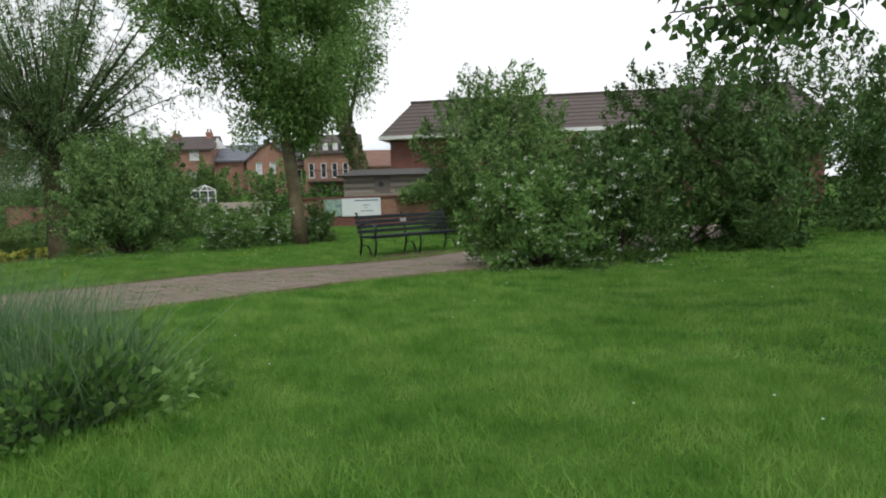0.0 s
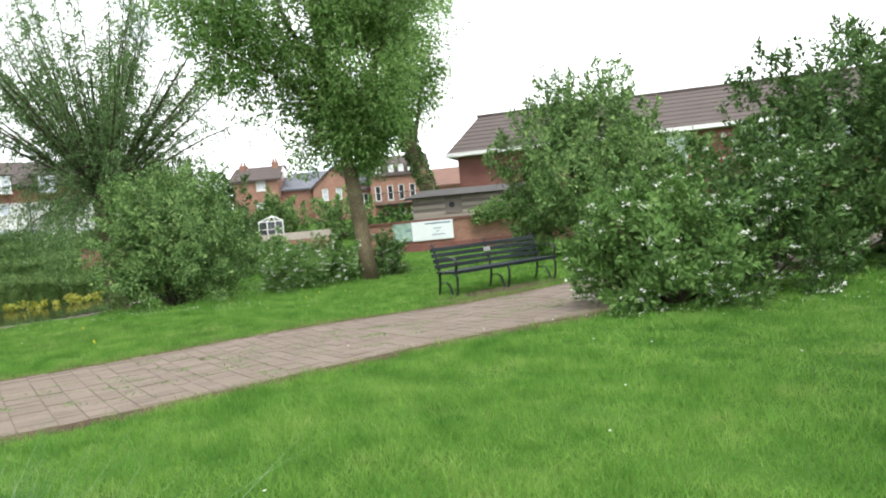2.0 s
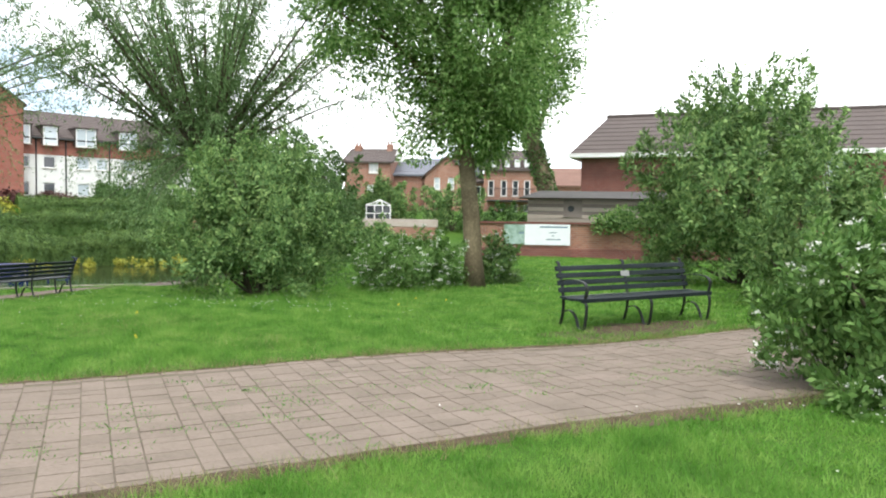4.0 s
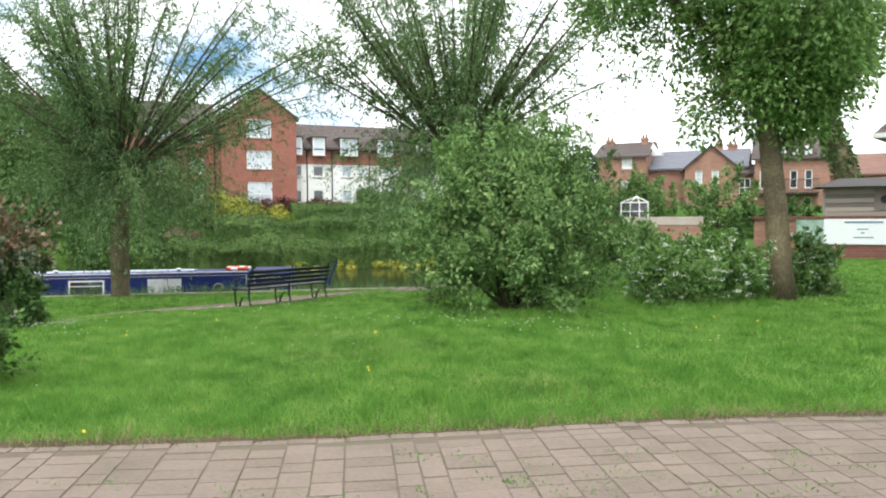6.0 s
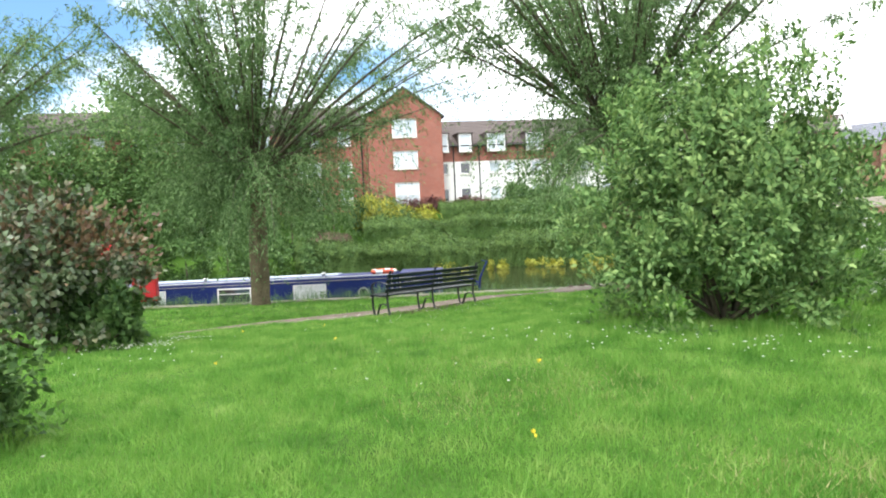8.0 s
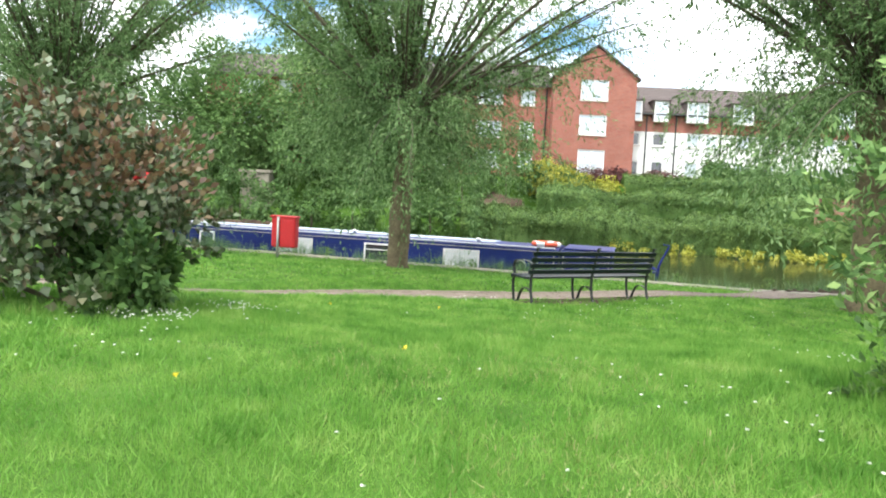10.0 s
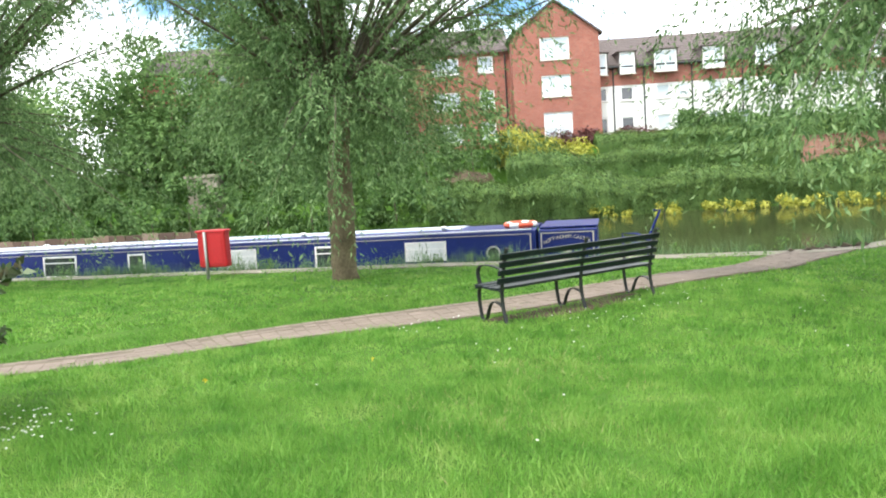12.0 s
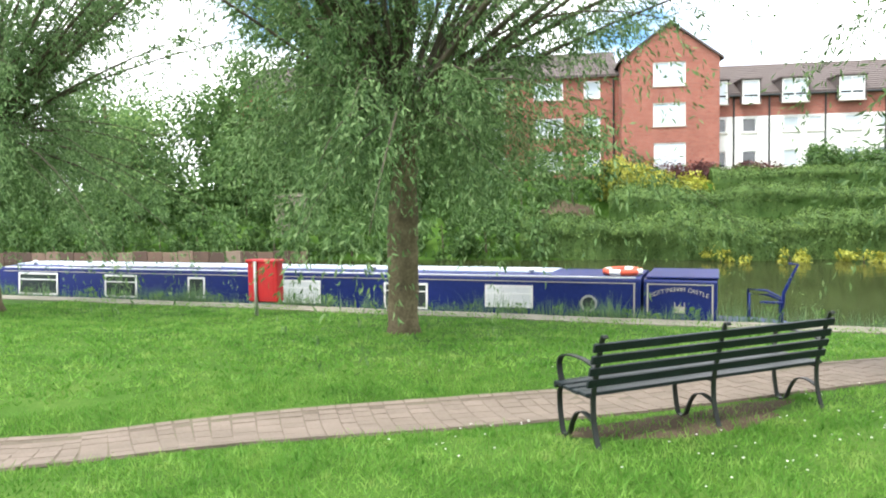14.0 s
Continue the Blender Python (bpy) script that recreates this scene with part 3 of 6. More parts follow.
def shrub(name, x, y, rx, ry, h, mat, label, count, leaf=(0.085, 0.036), seed=1, flowers=0, category="shrub", flower_mat=None, spread=0.17, lean=(0, 0), extra=(), spikes=0, group="", shell=0.5, low=-0.5, lift=0.0):
    z = gz(x, y)
    root = thing(name, pose(x, y, z), label, category, group)
    r = np.random.RandomState(seed)
    count = int(count * 1.6)
    nc = max(24, count // 110)
    P, D = clumps((lean[0], lean[1], h * 0.47), (rx * 0.94, ry * 0.94, h * 0.5), nc, 110, spread * 0.82, seed, low=-1, shell=shell, dome=True, spray=True)
    blobs = [(P, D)]
    for (ex, ey, er, eh, en) in extra:
        blobs.append(clumps((ex, ey, eh * 0.5), (er, er, eh * 0.52), max(12, en // 80), 80, spread * 0.74, seed + 5 + en, low=-1, shell=shell, dome=True, spray=True))
    if spikes:
        ang = r.uniform(0, 2 * math.pi, spikes)
        rad = np.sqrt(r.uniform(0.0, 0.8, spikes))
        bx, by = lean[0] + rad * rx * np.cos(ang), lean[1] + rad * ry * np.sin(ang)
        top = h * (0.47 + 0.53 * np.sqrt(np.maximum(0, 1 - rad ** 2 * 0.9)))
        k = r.randint(0, spikes, spikes * 46)
        t = r.uniform(-0.5, 1, len(k))
        ln = r.uniform(0.18, 0.55, spikes)[k]
        Q = np.stack([bx[k] + 0.3 * t * ln * np.cos(ang[k]), by[k] + 0.3 * t * ln * np.sin(ang[k]), top[k] + t * ln * 0.8], -1) + r.normal(0, 0.035, (len(k), 3))
        blobs.append((Q, np.stack([np.cos(ang[k]) * 0.3, np.sin(ang[k]) * 0.3, np.ones(len(k))], -1) + r.normal(0, 0.5, (len(k), 3))))
    P = np.concatenate([p for p, _ in blobs])
    D = np.concatenate([d for _, d in blobs])
    P[:, 2] = lift + P[:, 2] * (1 - lift / h)
    W = P + np.array([x, y, z])
    P = above(W) - np.array([x, y, z])
    F = unit((P - np.array([lean[0], lean[1], h * 0.4])) / np.array([rx, ry, h * 0.55]))
    part("foliage", leaves("foliage", P, D, leaf[0], leaf[1], seed, face=F), mat, root)
    tips = [tuple(P[i] * np.array([0.8, 0.8, 0.85])) for i in r.randint(0, len(P), 26)]
    for j, tip in enumerate(tips[:14]):
        part("stem", stems((lean[0] * 0.3 + 0.05 * math.cos(j), lean[1] * 0.3 + 0.05 * math.sin(j), -0.05), [tip], 0.03, seed + j), M_TWIG, root, smooth=True)
    if flowers:
        pick = r.permutation(len(P))
        c = np.array([lean[0], lean[1], h * 0.45])
        off = (P[pick] - c) / np.array([rx, ry, h * 0.55])
        pick = pick[np.linalg.norm(off, axis=1) > 0.82][:flowers]
        C = P[pick] + unit(P[pick] - c) * 0.06
        k = np.repeat(np.arange(len(C)), 12)
        Q = C[k] + r.normal(0, 0.03, (len(k), 3)) * np.array([1, 1, 0.4])
        part("blossom", leaves("blossom", Q, np.tile(np.array([0, 0, 1.0]), (len(k), 1)), 0.028, 0.024, seed + 2, 0.8), flower_mat or M_PETAL, root, "flat white flower heads")
    return root


def blades(name, XY, height, width, seed, lean=0.35, lift=0.0, floor=None):
    """Grass blades as one mesh: a bent three-point blade each."""
    r = np.random.RandomState(seed)
    n = len(XY)
    z = land(XY[:, 0], XY[:, 1]) + lift - 0.008 if floor is None else np.full(n, floor)
    ang, yaw = r.uniform(0, 2 * np.pi, n), r.uniform(0, 2 * np.pi, n)
    X, Y = XY[:, 0], XY[:, 1]
    tuft = (np.sin(2.3 * X + 1.4 * Y) + np.sin(4.1 * X - 3.3 * Y + 1) + np.sin(6.3 * Y + 1.9 * X + 2) + np.sin(9.1 * X + 7.7 * Y)) / 4
    h = height * r.uniform(0.45, 1.25, n) * (1 + 0.55 * tuft)
    l = h * np.abs(r.normal(0, lean, n))
    w = width * r.uniform(0.7, 1.3, n) / 2
    base = np.stack([XY[:, 0], XY[:, 1], z], -1)
    side = np.stack([np.cos(yaw) * w, np.sin(yaw) * w, 0 * w], -1)
    tip = base + np.stack([np.cos(ang) * l, np.sin(ang) * l, h], -1)
    v = np.stack([base - side, base + side, tip], 1)
    return arrays_mesh(name, v, 3)


def on_paths(X, Y, margin=0.0):
    """True where a paved path lies."""
    hit = np.zeros(len(X), bool)
    for poly, half in ((PATH_1, HALF_1), (PATH_2, HALF_2)):
        line = np.array(resample(poly, 0.25))
        for k in range(0, len(X), 20000):
            d = np.hypot(X[k:k + 20000, None] - line[None, :, 0], Y[k:k + 20000, None] - line[None, :, 1]).min(1)
            hit[k:k + 20000] |= d < half + margin
    return hit


# ---- trees ----
def pollard(x, y, head, girth, label, seed, n_leaf, shoots=46, reach=(3.2, 5.6), droop=34, trail=(1.9, 4.5), lop=0.0, low=24):
    """A willow cut back to a swollen head, with a fan of straight shoots and a hanging fringe."""
    rr = random.Random(seed)
    z = gz(x, y)
    root = thing("willow_tree", pose(x, y, z), label, "tree", "willows along the canal")
    b = Build()
    pts, rad, h = [], [], head - z
    for k in range(15):
        t = k / 14
        pts.append((0.05 * math.sin(3 * t + seed), 0.05 * math.cos(2 * t + seed), -0.1 + (h + 0.1) * t))
        rad.append(girth * (1.16 if k == 0 else 1.0) * (1 + 0.25 * max(0, 0.12 - t) * 5) * (1 - 0.2 * t) * (1 + 0.05 * math.sin(9 * t + seed)) + girth * 0.45 * max(0, t - 0.75) * 2)
    b.tube(pts, rad, 18)
    me = b.mesh("trunk")
    for v in me.vertices:
        q = v.co.copy()
        v.co += Vector((q.x, q.y, 0)).normalized() * (0.035 * noise.noise(Vector((q.x * 9, q.y * 9, q.z * 1.6))) + 0.02 * noise.noise(q * 7))
    part("trunk", me, M_BARK, root, "ridged grey-brown bark", smooth=True)
    P, D, S = [], [], []
    r = np.random.RandomState(seed)
    for i in range(shoots + droop):
        hang = i >= shoots
        az = rr.uniform(0, 2 * math.pi)
        el = radians(rr.uniform(2, 46)) if hang else radians(rr.choice((rr.uniform(low, low + 26), rr.uniform(low + 14, 70), rr.uniform(55, 88))))
        l = (rr.uniform(*trail) if hang else rr.uniform(*reach)) * (1 - lop * math.cos(az - radians(236)))
        d = Vector((math.cos(az) * math.cos(el), math.sin(az) * math.cos(el), math.sin(el)))
        p0 = Vector((0, 0, h - rr.uniform(0.0, 0.35))) + d * girth * 0.6
        pts, n = [], 9
        for k in range(n):
            t = k / (n - 1)
            sag = (-1.9 * t * t if hang else (0.25 * t - 0.55 * t * t * (1 - math.sin(el)) * 2)) * (l / 4)
            pts.append(p0 + d * l * t + Vector((0.1 * math.sin(4 * t + i), 0.1 * math.cos(3 * t + i), 0)) * t + Vector((0, 0, sag)))
        r0 = rr.uniform(0.018, 0.035) if hang else rr.uniform(0.028, 0.062)
        part("hanging_branch" if hang else "shoot", Build().tube(pts, [r0 * (1 - 0.88 * k / (n - 1)) for k in range(n)], 5), M_TWIG, root, smooth=True)
        arr = np.array([tuple(p) for p in pts])
        m = int(n_leaf / (shoots + droop) * (0.66 if hang else 0.95))
        nt = m // 16
        t = r.uniform(0.12 if hang else 0.15, 1, nt) ** (0.75 if hang else 0.85)
        f = t * (n - 1)
        i0 = np.minimum(f.astype(int), n - 2)
        C = arr[i0] + (arr[i0 + 1] - arr[i0]) * (f - i0)[:, None]
        # side twigs, each with a spray of leaves
        out = unit(r.normal(0, 1, (nt, 3)) * (0.55 if hang else 0.9) + np.array([d.x * 0.7, d.y * 0.7, -0.75 if hang else 0.1]))
        ln = r.uniform(0.35, 1.25, nt) * (1.15 if hang else 0.8)
        k = np.repeat(np.arange(nt), 16)
        u = r.uniform(0, 1, len(k))
        Q = C[k] + out[k] * (u * ln[k])[:, None] + np.stack([0 * u, 0 * u, (-0.6 if hang else -0.35) * u * u * ln[k]], -1) + r.normal(0, 0.028, (len(k), 3))
        P.append(Q)
        S.append(np.full((len(Q), 1), 0.84 if hang else 1.0))
        D.append(out[k] * 0.6 + np.array([0, 0, -0.55]) + r.normal(0, 0.4, (len(k), 3)))
    P, D = np.concatenate(P), np.concatenate(D)
    S = np.concatenate(S)
    part("crown", leaves("crown", P, D, 0.12 * S, 0.031 * S, seed), M_WILLOW, root, "narrow grey-green leaves")
    return root


# ---- the park: trees ----
pollard(-18.25, 22.0, 3.1, 0.25, "pollarded willow with leaning trunk on the lawn by the canal", 4, 140000, shoots=64, reach=(4.6, 8.2), droop=50, trail=(1.8, 4.6), lop=0.24)
pollard(-9.5, 25.2, 3.4, 0.3, "pollarded willow with tall fan of bare shoots behind a shrub", 7, 128000, shoots=70, reach=(4.4, 7.4), droop=42, trail=(1.9, 4.8), low=28)
pollard(-26.2, 16.6, 3.2, 0.3, "pollarded willow with drooping leafy branches by the canal", 9, 150000, shoots=80, reach=(4.2, 7.6), droop=64, trail=(2.2, 5.6))


def broad_tree(name, x, y, trunk, girth, limbs, blobs, mat, label, leaf, seed, ivy=0, per=110, spread=0.3):
    """A tree with a bent trunk, limbs and a crown of leaf clumps; blobs: centre, radii, clumps."""
    z = gz(x, y)
    root = thing(name, pose(x, y, z), label, "tree")
    pts = [Vector(p) for p in trunk]
    b = Build()
    n = len(pts)
    b.tube(pts, [girth * (1.25 if k == 0 else 1 - 0.45 * k / (n - 1)) for k in range(n)], 16)
    me = b.mesh("trunk")
    for v in me.vertices:
        q = v.co
        v.co = q + Vector((noise.noise(q * 6), noise.noise(q * 6 + Vector((5, 0, 0))), 0)) * 0.03
    part("trunk", me, M_BARK, root, "grey-brown bark", smooth=True)
    for pl, r0 in limbs:
        k = len(pl)
        part("limb", Build().tube(pl, [r0 * (1 - 0.75 * i / (k - 1)) for i in range(k)], 8), M_BARK, root, smooth=True)
    rr = random.Random(seed)
    for c, rad, nc in blobs:
        for _ in range(9):
            tip = Vector(c) + Vector([rr.uniform(-0.8, 0.8) * q for q in rad])
            src = min([Vector(p) for pl, _ in limbs for p in pl] + pts[n // 2:], key=lambda p: (p - tip).length)
            mid = src.lerp(tip, 0.5) + Vector((0, 0, 0.15))
            part("branch", Build().tube([src, mid, tip], [0.035, 0.022, 0.006], 5), M_BARK, root, smooth=True)
    P, D, F = [], [], []
    for i, (c, rad, nc) in enumerate(blobs):
        p, d = clumps(c, rad, nc, per, spread, seed * 10 + i, low=-1.0, shell=0.5)
        P.append(p), D.append(d), F.append((p - np.array(c)) / np.array(rad))
    if ivy:
        r = np.random.RandomState(seed + 3)
        t = r.uniform(0, n - 1.01, ivy)
        i0 = t.astype(int)
        arr = np.array([tuple(p) for p in pts])
        C = arr[i0] + (arr[i0 + 1] - arr[i0]) * (t - i0)[:, None]
        out = unit(r.normal(0, 1, (ivy, 3)))
        iv = leaves("ivy", C + out * girth * r.uniform(0.7, 0.95, (ivy, 1)), out + np.array([0, 0, -0.5]), leaf[0], leaf[0] * 0.8, seed + 4)
        part("ivy", iv, M_DARKLEAF, root, "dark ivy leaves on the trunk")
    part("crown", leaves("crown", np.concatenate(P), np.concatenate(D) - np.array([0, 0, 0.7]), leaf[0], leaf[1], seed, face=unit(np.concatenate(F)), loose=0.8), mat, root)
    return root


broad_tree("ash_tree", -1.7, 21.0,
           [(0.1, 0, -0.15), (0.06, 0, 0.6), (0.0, 0, 1.6), (-0.12, 0, 2.7), (-0.25, 0, 3.6), (-0.45, 0.1, 5.0), (-0.6, 0.1, 6.6), (-0.7, 0, 8.6)], 0.21,
           [([(-0.25, 0, 3.4), (-0.8, -0.1, 4.4), (-1.7, -0.2, 5.2), (-3.0, -0.2, 5.9)], 0.1), ([(-0.3, 0, 3.8), (0.5, 0.1, 4.8), (1.1, 0.2, 6.2), (1.5, 0.2, 8.0)], 0.12),
            ([(-0.4, 0, 4.8), (-1.2, 0.3, 6.2), (-1.9, 0.4, 8.0)], 0.1)],
           [((0.4, 0, 5.3), (1.3, 1.3, 1.9), 95), ((0.2, 0.1, 3.8), (0.8, 0.75, 1.0), 48), ((0.75, 0.2, 8.0), (1.4, 1.6, 2.0), 70), ((-2.3, -0.2, 5.7), (1.5, 1.2, 0.9), 34), ((-1.3, 0, 6.9), (2.2, 1.8, 1.5), 75),
            ((-1.4, 0.2, 4.6), (0.9, 0.8, 0.6), 10), ((-1.0, -0.3, 3.3), (0.45, 0.4, 0.3), 4), ((-2.9, -0.3, 7.5), (1.4, 1.3, 1.1), 30), ((-0.4, 0, 9.6), (2.2, 2.0, 1.5), 45)],
           M_ASH, "tall ash tree with dense green foliage over a slim grey trunk", (0.11, 0.052), 5, per=220, spread=0.28)
broad_tree("ivy_tree", 0.72, 39.0,
           [(0.35, 0, -0.3), (0.1, 0, 1.8), (-0.35, 0, 3.4), (-0.85, 0, 4.8), (-1.2, 0, 6.5), (-1.4, 0, 9)], 0.47,
           [([(-0.85, 0, 4.8), (-0.4, 0, 6.3), (0.0, 0, 8.2)], 0.16)],
           [((-1.0, 0, 8.4), (1.7, 1.6, 2.4), 70), ((-0.6, 0, 11), (2.2, 2, 2.4), 60)],
           M_ASH, "leaning ivy-clad tree behind the garden wall", (0.15, 0.08), 12, ivy=4200, per=160, spread=0.45)

# the bough of a lime tree that hangs into view over the lawn
root = thing("lime_tree", pose(6.4, 3.2, gz(6.4, 3.2)), "lime tree with heart-shaped leaves on an overhanging bough", "tree")
b = Build()
b.tube([(0, 0, -0.1), (0.05, 0, 1.2), (0, 0.05, 2.4), (-0.1, 0.1, 3.6), (-0.1, 0.2, 7.5)], [0.26, 0.2, 0.18, 0.16, 0.07], 14)
part("trunk", b, M_BARK, root, smooth=True)
b = Build()
bough = [(-0.1, 0.1, 3.0), (-1.2, 1.0, 3.1), (-2.4, 1.9, 2.85), (-3.3, 2.55, 2.55), (-4.05, 3.0, 2.55)]
b.tube(bough, [0.06, 0.045, 0.03, 0.018, 0.006], 7)
rr = random.Random(5)
hang, tips = [], []
for k in range(60):
    t = rr.uniform(0.3, 1.0) * 4
    i = min(int(t), 3)
    p = Vector(bough[i]).lerp(Vector(bough[i + 1]), t - i)
    q = p + Vector((rr.uniform(-0.6, 0.6), rr.uniform(-0.5, 0.6), rr.uniform(-0.5, 0.45)))
    b.tube([p, p.lerp(q, 0.5) + Vector((0, 0, 0.05)), q], [0.009, 0.006, 0.003], 4)
    for _ in range(22):
        hang.append(tuple(p.lerp(q, rr.uniform(0.2, 1.05)) + Vector((rr.gauss(0, 0.06), rr.gauss(0, 0.06), rr.gauss(0, 0.05)))))
part("boughs", b, M_TWIG, root, smooth=True)
P = np.array(hang)
part("hanging_leaves", leaves("hanging_leaves", P, np.tile(np.array([-0.2, 0.1, -0.8]), (len(P), 1)), 0.085, 0.075, 6), M_DARKLEAF, root, "heart-shaped green leaves")
# unseen crown above the view, made large to shade the right of the lawn
P, D = clumps((0.1, 0.2, 6.6), (3.4, 3.4, 2.9), 170, 90, 0.42, 77, low=-1)
part("crown", leaves("crown", P, D, 0.13, 0.11, 8), M_DARKLEAF, root)

# ---- the park: shrubs ----
shrub("round_shrub", -5.03, 17.05, 1.22, 1.15, 2.55, M_SHRUB, "rounded pale green shrub standing on the lawn", 25000, (0.075, 0.036), 21, spikes=36, spread=0.17)
shrub("flowering_bush", -3.0, 20.6, 1.12, 0.95, 1.0, M_NETTLE, "low leafy bush with many white flower heads under the ash tree", 15000, (0.07, 0.038), 22, flowers=300)
shrub("nettle_bush", -1.15, 22.0, 0.34, 0.3, 1.0, M_SHRUB, "pale green bush beside the ash trunk", 2500, (0.09, 0.05), 23, flowers=40)
shrub("flowering_bush", 2.75, 11.7, 1.2, 0.95, 1.4, M_NETTLE, "spreading bush with white flower heads beside the path", 12000, (0.085, 0.042), 24, flowers=200)
shrub("flowering_bush", 4.1, 12.1, 1.05, 0.95, 1.95, M_DARKLEAF, "taller dark bush with white flower heads", 8000, (0.085, 0.042), 25, flowers=120)
shrub("tall_shrub", 4.45, 22.8, 2.2, 2.0, 4.6, M_SHRUB, "tall bushy green shrub behind the bench", 22000, (0.13, 0.06), 26, spikes=40, spread=0.28)
shrub("leafy_shrub", 4.75, 18.4, 1.45, 1.3, 2.7, M_SHRUB, "pale green leafy shrub beside the path", 11000, (0.11, 0.05), 44, spikes=18)
shrub("tall_shrub", 6.3, 14.3, 1.85, 1.5, 3.35, M_DARKLEAF, "large dark green shrub at the lawn edge", 19000, (0.11, 0.05), 27, spikes=36, extra=((0.9, -1.6, 0.85, 1.8, 4000),))
shrub("tall_shrub", 10.0, 16.2, 2.4, 1.9, 4.6, M_DARKLEAF, "large dark green shrub at the lawn edge", 10000, (0.13, 0.055), 28, spikes=26, spread=0.25)
shrub("tall_shrub", 14.4, 17.5, 2.6, 2.0, 4.6, M_DARKLEAF, "large dark green shrub closing the lawn", 9000, (0.15, 0.065), 29, spikes=20, spread=0.28)
shrub("rose_bush", -12.1, 13.7, 1.12, 1.05, 1.85, M_ROSE, "bronze-leaved rose bush with copper tips on the lawn", 7000, (0.09, 0.068), 31, spread=0.2, lift=0.42)
P, D = clumps((0, 0, 1.15), (1.08, 1.0, 0.8), 64, 20, 0.12, 32, low=-0.2, shell=0.9)
rose = [o for o in scene.objects if o.name == "rose_bush"][0]
part("copper_growth", leaves("copper_growth", P, D, 0.085, 0.06, 33), M_COPPER, rose, "copper-red young leaves", kind="stuff")
P, D = clumps((0.0, 0, 1.1), (1.0, 0.95, 0.75), 3, 2, 0.05, 35, low=0.0, shell=0.95)
P2 = np.repeat(P, 10, 0) + np.random.RandomState(2).normal(0, 0.025, (len(P) * 10, 3))
part("roses", leaves("roses", P2, np.tile(np.array([0, 0, 1.0]), (len(P2), 1)), 0.045, 0.045, 36, 0.8), M_RED, rose, "small red roses", kind="stuff")
shrub("leafy_plant", -11.4, 13.95, 0.48, 0.48, 0.7, M_DARKLEAF, "light green leafy plant at the foot of the rose", 2600, (0.11, 0.055), 37)
shrub("flowering_bush", -7.95, 10.95, 0.45, 0.45, 0.52, M_DARKLEAF, "low dark bush with white flower heads beside the path", 9000, (0.065, 0.042), 38, flowers=44)
shrub("leafy_plant", -13.4, 12.6, 0.9, 0.8, 0.8, M_NETTLE, "light green leafy plant near the rose", 2600, (0.11, 0.05), 39)

# clump of long grass and nettles
rr = np.random.RandomState(40)
ang, rad = rr.uniform(0, 2 * np.pi, 9500), np.sqrt(rr.uniform(0, 1, 9500))
XY = np.stack([-2.45 + 0.95 * rad * np.cos(ang), 4.55 + 0.7 * rad * np.sin(ang)], -1)
clump = thing("long_grass_clump", pose(0, 0, 0), "clump of long blue-green grass with nettles", "long grass", kind="stuff")
part("long_blades", blades("long_blades", XY, 0.54, 0.01, 41, 0.6), M_REED, clump, kind="stuff")
P, D = clumps((-1.85, 4.45, gz(-1.85, 4.45) + 0.13), (0.62, 0.5, 0.22), 46, 50, 0.1, 42)
part("nettle_leaves", leaves("nettle_leaves", above(P), D, 0.07, 0.042, 43), M_NETTLE, clump, "dark nettle leaves", kind="stuff")
b = Build()
b.tube([(-1.9, 4.7, gz(-1.9, 4.7)), (-1.88, 4.72, gz(-1.9, 4.7) + 0.4)], [0.006, 0.003], 5)
part("stalk", b, M_TWIG, clump)


# ---- benches ----
def strap(b, pts, x, w=0.045, t=0.011):
    fine = []
    P = [Vector((x, *p)) for p in pts]
    for i in range(len(P) - 1):
        p0, p1, p2, p3 = P[max(i - 1, 0)], P[i], P[i + 1], P[min(i + 2, len(P) - 1)]
        for k in range(6):
            u = k / 6
            fine.append(0.5 * (2 * p1 + (p2 - p0) * u + (2 * p0 - 5 * p1 + 4 * p2 - p3) * u * u + (3 * p1 - p0 - 3 * p2 + p3) * u ** 3))
    fine.append(P[-1])
    b.tube(fine, None, flat=(w, t, (1, 0, 0)))


